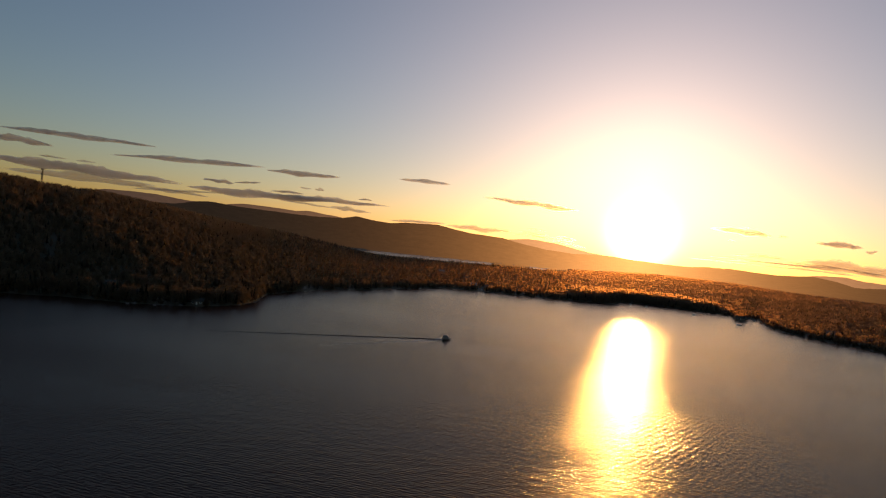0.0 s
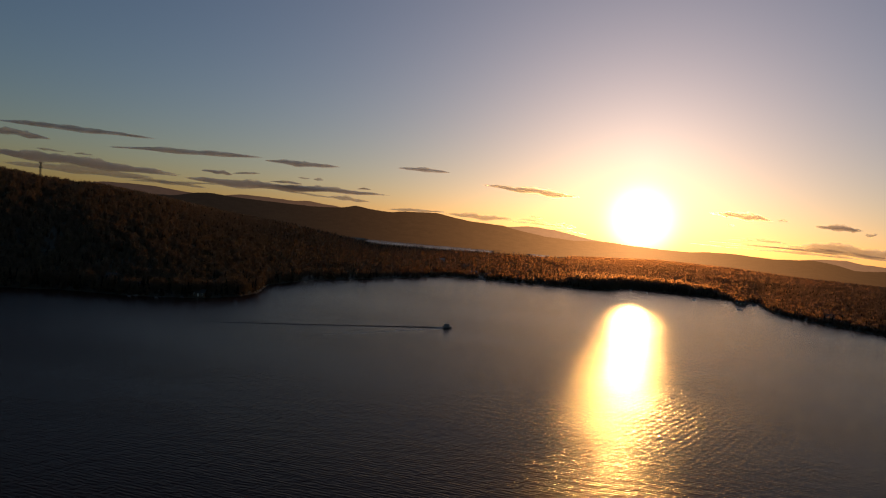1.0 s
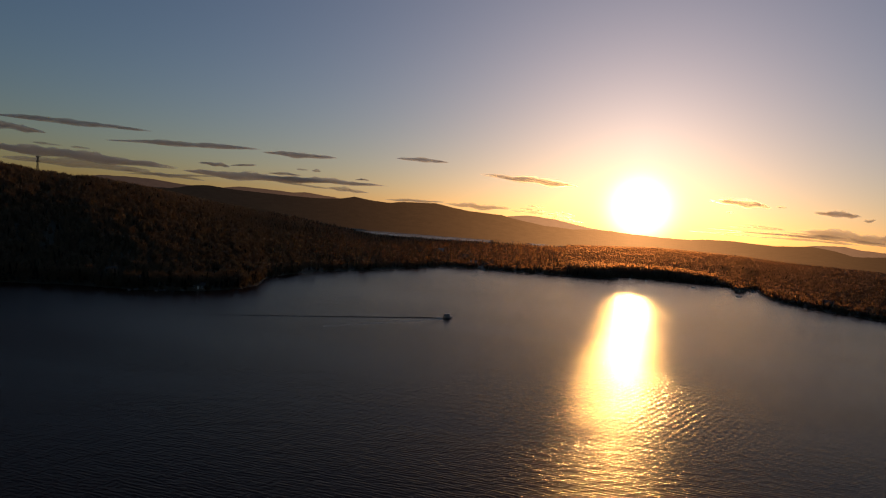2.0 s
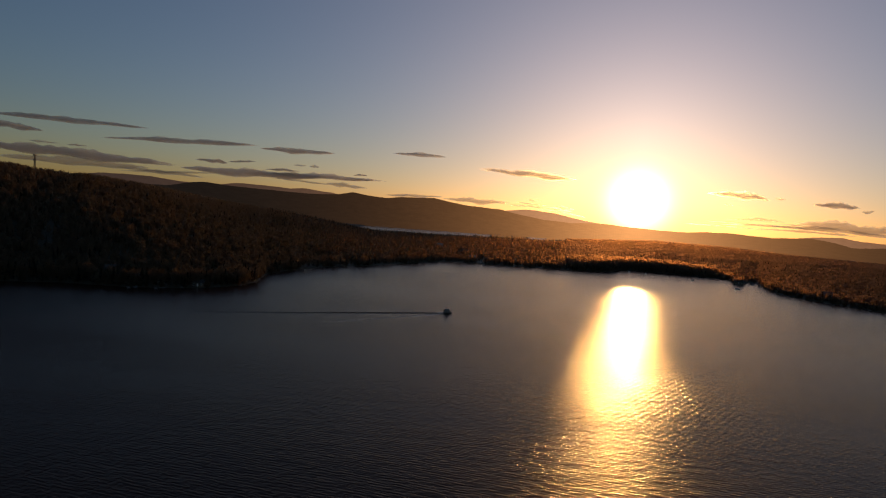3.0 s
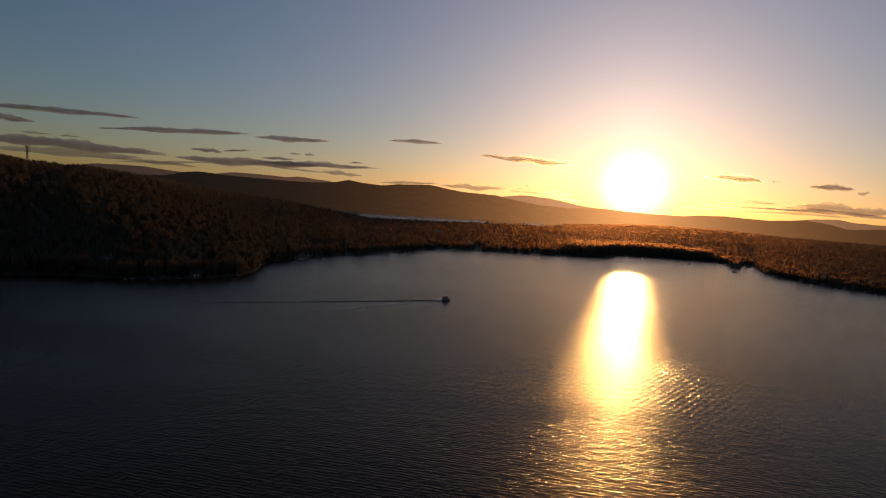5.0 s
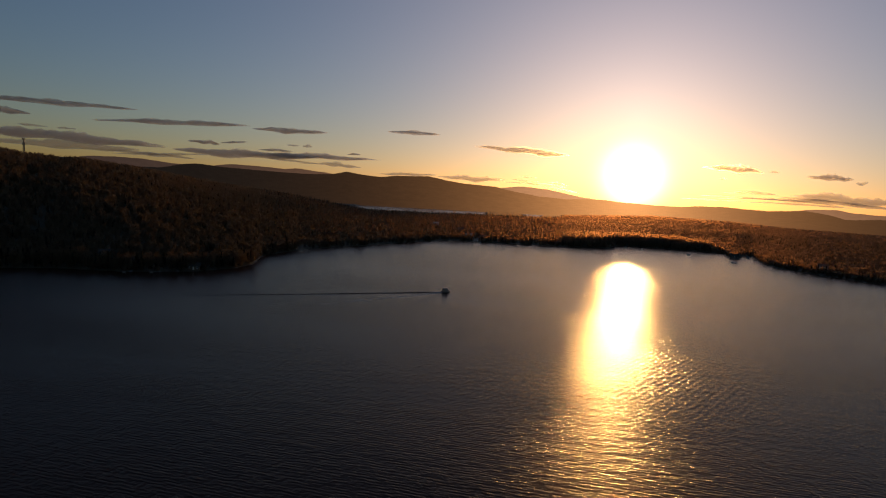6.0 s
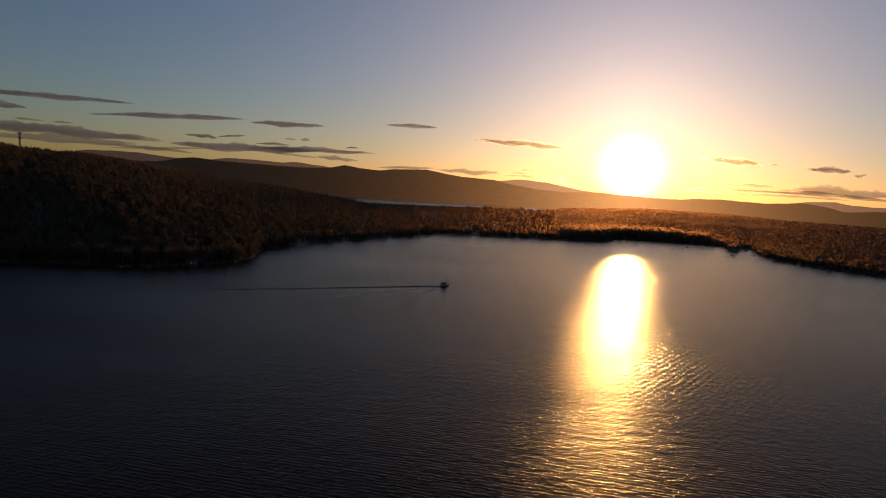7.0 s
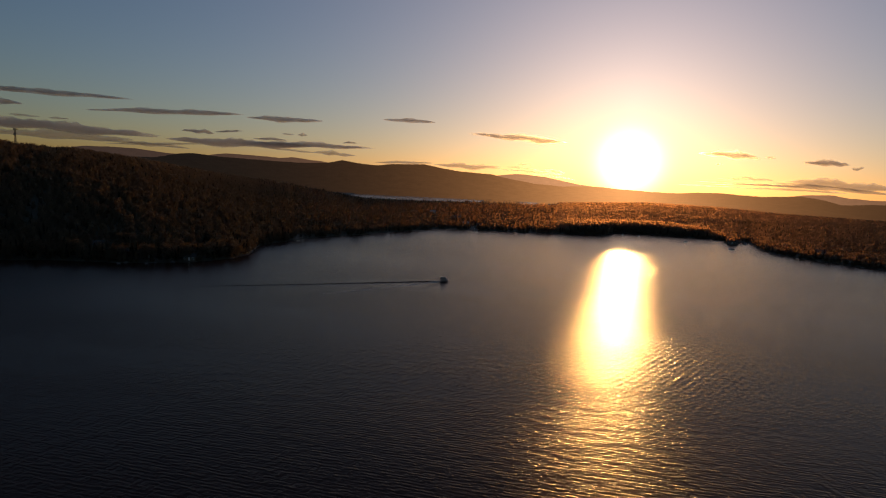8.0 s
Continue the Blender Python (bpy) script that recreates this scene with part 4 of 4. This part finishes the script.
def build_dock(az, r, turn, length, arms, label):
    """A plank walk on posts that runs out along its own +x, with side arms at the given places."""
    x, y, _ = place(az, r)
    dock = thing("dock", (x, y, 0.0), label, "dock", "shore docks", turn)
    runs = [((0, 0), (length, 0))] + [((s, 0), (s, side)) for s, side in arms]
    for a, b in runs:
        a, b = Vector(a), Vector(b)
        along = b - a
        q = math.atan2(along.y, along.x)
        deck = fresh()
        count = max(3, int(along.length / 0.9))
        for k in range(count):
            p = a.lerp(b, (k + 0.5) / count)
            box(deck, (along.length / count - 0.06, 1.7, 0.08), (p.x, p.y, 0.75), q)
        box(deck, (along.length, 0.12, 0.2), ((a.x + b.x) / 2 - math.sin(q) * 0.8, (a.y + b.y) / 2 + math.cos(q) * 0.8, 0.62), q)
        box(deck, (along.length, 0.12, 0.2), ((a.x + b.x) / 2 + math.sin(q) * 0.8, (a.y + b.y) / 2 - math.cos(q) * 0.8, 0.62), q)
        part("deck", deck, PLANK, dock)
        for k in range(max(2, int(along.length / 4)) + 1):
            p = a.lerp(b, k / max(2, int(along.length / 4)))
            for s in (-0.78, 0.78):
                part("post", rod(fresh(), (p.x - s * math.sin(q), p.y + s * math.cos(q), -2.0), (p.x - s * math.sin(q), p.y + s * math.cos(q), 1.35), 0.12), PLANK, dock)
    return dock


build_dock(16.05, 878, -8, 13, [(12, 3.5)], "plank dock reaching out from the wooded point")
build_dock(28.2, 946, -78, 46, [(14, 9), (14, -9), (28, 10), (28, -8), (45, -9)], "plank dock with side arms for boats")
build_dock(26.75, 882, -95, 16, [(14, 5)], "narrow plank dock beside the boathouse")
build_dock(33.3, 742, -115, 14, [(13, 4)], "short plank dock at the wooded shore")
build_dock(36.2, 716, -118, 12, [], "short plank dock by a pale cottage")
build_dock(-27.4, 441, -60, 9, [], "short plank dock below a brown cottage")
build_dock(-25.3, 438, -62, 8, [], "short plank dock in the dark shore")
build_dock(4.0, 836, -85, 13, [(12, -4)], "plank dock at the boat landing")

for az, r, turn in ((26.9, 803, 150), (23.3, 877, 20), (17.85, 929, 95), (19.3, 919, 60)):
    x, y, _ = place(az, r)
    build_boat((x, y), turn, False, False, "small white runabout lying at anchor off the shore", "boat", "anchored boats")
for az, r, turn in ((28.62, 921, 15), (28.0, 915, 15), (4.35, 822, 95)):
    x, y, _ = place(az, r)
    build_boat((x, y), turn, False, True, "white runabout with canvas top beside a dock", "boat", "docked boats")


def build_marker():
    x, y, _ = place(4.12, 818)
    post = thing("channel_marker", (x, y, 0), "white channel marker post with a topmark near the landing", "marker")
    part("pole", rod(fresh(), (0, 0, -2.0), (0, 0, 3.2), 0.16, 0.13), TRIM, post)
    part("topmark", box(fresh(), (0.9, 0.9, 0.9), (0, 0, 3.6), 0.6, 0.08), TRIM, post)
    part("collar", rod(fresh(), (0, 0, 0.1), (0, 0, 0.5), 0.32, 0.28, 12), STEEL, post)


build_marker()


def build_landing():
    """The pale gravel drive that comes down through the woods to the beach."""
    verts, faces = [], []
    line = [(1.9, 1100), (2.6, 1040), (2.9, 980), (3.5, 930), (3.9, 885), (4.0, 843)]
    steps = 60
    az = np.interp(np.linspace(0, 1, steps), np.linspace(0, 1, len(line)), [p[0] for p in line])
    r = np.interp(np.linspace(0, 1, steps), np.linspace(0, 1, len(line)), [p[1] for p in line])
    for k in range(steps):
        wide = 0.22 + (0.14 if k > 54 else 0.0)
        for s in (-1, -0.4, 0.4, 1):
            verts.append(place(az[k] + s * wide, r[k], 0.12 if abs(s) < 1 else -0.2))
    for k in range(steps - 1):
        for q in range(3):
            i = k * 4 + q
            faces.append((i, i + 4, i + 5, i + 1))
    return tagged(new("road", smooth(mesh_of("road", verts, faces, GRAVEL))), "pale gravel drive down to the boat landing", "road", kind="structure")


build_landing()

# ---------------------------------------------------------------- single trees along the nearest shores


def tree_parts(seed, conifer):
    """Meshes of a trunk with limbs and of a ragged crown; unit: metres, about 11 m high."""
    rng = random.Random(seed)
    tall = rng.uniform(10, 12)
    trunk = fresh()
    rod(trunk, (0, 0, -0.8), (0.15, 0.05, tall * 0.55), 0.24, 0.14, 7)
    rod(trunk, (0.15, 0.05, tall * 0.55), (0.1, -0.1, tall * 0.93), 0.14, 0.03, 6)
    tips = []
    for k in range(9 if conifer else 7):
        q = rng.uniform(0, 2 * math.pi)
        low = tall * rng.uniform(0.22, 0.8)
        reach = (tall - low) * 0.36 if conifer else rng.uniform(1.4, 3.2)
        tip = (reach * math.cos(q), reach * math.sin(q), low + (0.1 if conifer else rng.uniform(0.8, 2.2)))
        rod(trunk, (0.1, 0, low), tip, 0.07, 0.02, 5)
        tips.append(tip)
    verts, faces = [], []

    def leaf(p, size):
        n1 = Vector((rng.gauss(0, 1), rng.gauss(0, 1), rng.gauss(0, 0.6))).normalized()
        a = n1.orthogonal().normalized()
        a.rotate(Matrix.Rotation(rng.uniform(0, 6.28), 3, n1))
        b = n1.cross(a)
        base = len(verts)
        for u, v in ((-1, 0), (0, -0.6), (1, 0.1), (0.1, 0.7)):
            verts.append(tuple(Vector(p) + a * (u * size) + b * (v * size)))
        faces.append((base, base + 1, base + 2, base + 3))

    for k in range(430):
        if conifer:
            h = rng.uniform(0.12, 1.0) ** 0.9
            q = rng.uniform(0, 2 * math.pi)
            wide = 2.4 * (1 - h) * (0.65 + 0.35 * math.sin(h * 38)) * math.sqrt(rng.uniform(0.25, 1))
            leaf((wide * math.cos(q), wide * math.sin(q), tall * h), rng.uniform(0.28, 0.55))
        else:
            c = tips[rng.randrange(len(tips))] if k % 3 else (rng.gauss(0, 0.5), rng.gauss(0, 0.5), tall * rng.uniform(0.55, 0.95))
            leaf((c[0] + rng.gauss(0, 0.85), c[1] + rng.gauss(0, 0.85), max(1.2, c[2] + rng.gauss(0, 0.8))), rng.uniform(0.3, 0.62))
    return trunk, mesh_of("crown", verts, faces, NEEDLE if conifer else LEAF)


def make_tree(seed, conifer, at):
    label = "dark conifer standing at the lake shore" if conifer else "dark broadleaf tree leaning over the shore"
    tree = thing("tree", at, label, "tree", "shore trees")
    trunk, crown = tree_parts(seed, conifer)
    part("trunk", trunk, BARK, tree)
    leaves = new("crown", crown)
    leaves.parent = tree
    return tree


def shore_at(az):
    """Distance at which dry land begins on a bearing."""
    r = np.arange(400.0, 1000.0, 1.0)
    return float(r[np.argmax(land_height(np.full(r.shape, az), r) > 0.25)])


rng = random.Random(21)
MODELS = [make_tree(300 + k, k >= 4, place(-37.5 + 0.7 * k, shore_at(-37.5 + 0.7 * k) + 4)) for k in range(7)]
az = -38.0
while az < -11.5:
    az += rng.uniform(0.10, 0.24)
    model = MODELS[rng.randrange(7)]
    grown = rng.uniform(0.65, 1.15)
    spot = place(az, shore_at(az) + abs(rng.gauss(2.5, 3.0)) + 0.5)
    copy = copy_thing(model, pose(*spot, rng.uniform(-6, 6), rng.uniform(-6, 6), rng.uniform(0, 360)))
    copy.scale = (grown * rng.uniform(0.85, 1.2), grown * rng.uniform(0.85, 1.2), grown)
while az < 37.5:
    az += rng.uniform(0.22, 0.5)
    model = MODELS[rng.randrange(7)]
    grown = rng.uniform(0.55, 1.05)
    if 3.75 < az < 4.3:
        continue
    spot = place(az, shore_at(az) + abs(rng.gauss(2.0, 3.0)) + 0.5)
    copy = copy_thing(model, pose(*spot, rng.uniform(-6, 6), rng.uniform(-6, 6), rng.uniform(0, 360)))
    copy.scale = (grown * 1.15, grown * 1.15, grown)


def build_rock(at, size, seed):
    bm = fresh()
    bmesh.ops.create_icosphere(bm, subdivisions=2, radius=size)
    for v in bm.verts:
        v.co *= 1 + 0.35 * noise.noise(v.co * (1.3 / size) + Vector((seed, 0, 0)))
        v.co.z *= 0.6
    me = bpy.data.meshes.new("rock")
    bm.to_mesh(me)
    bm.free()
    me.materials.append(ROCK)
    ob = new("rock", me)
    ob.matrix_world = pose(*at, 0, 0, seed * 40)
    return tagged(ob, "grey boulder at the water's edge", "rock", "shore boulders")


for k in range(26):
    a = rng.choice((rng.uniform(-30, -15.8), rng.uniform(-18, -15.8), rng.uniform(24, 36)))
    build_rock(place(a, shore_at(a) - rng.uniform(0.0, 2.5), -0.1), rng.uniform(0.6, 1.5), k)
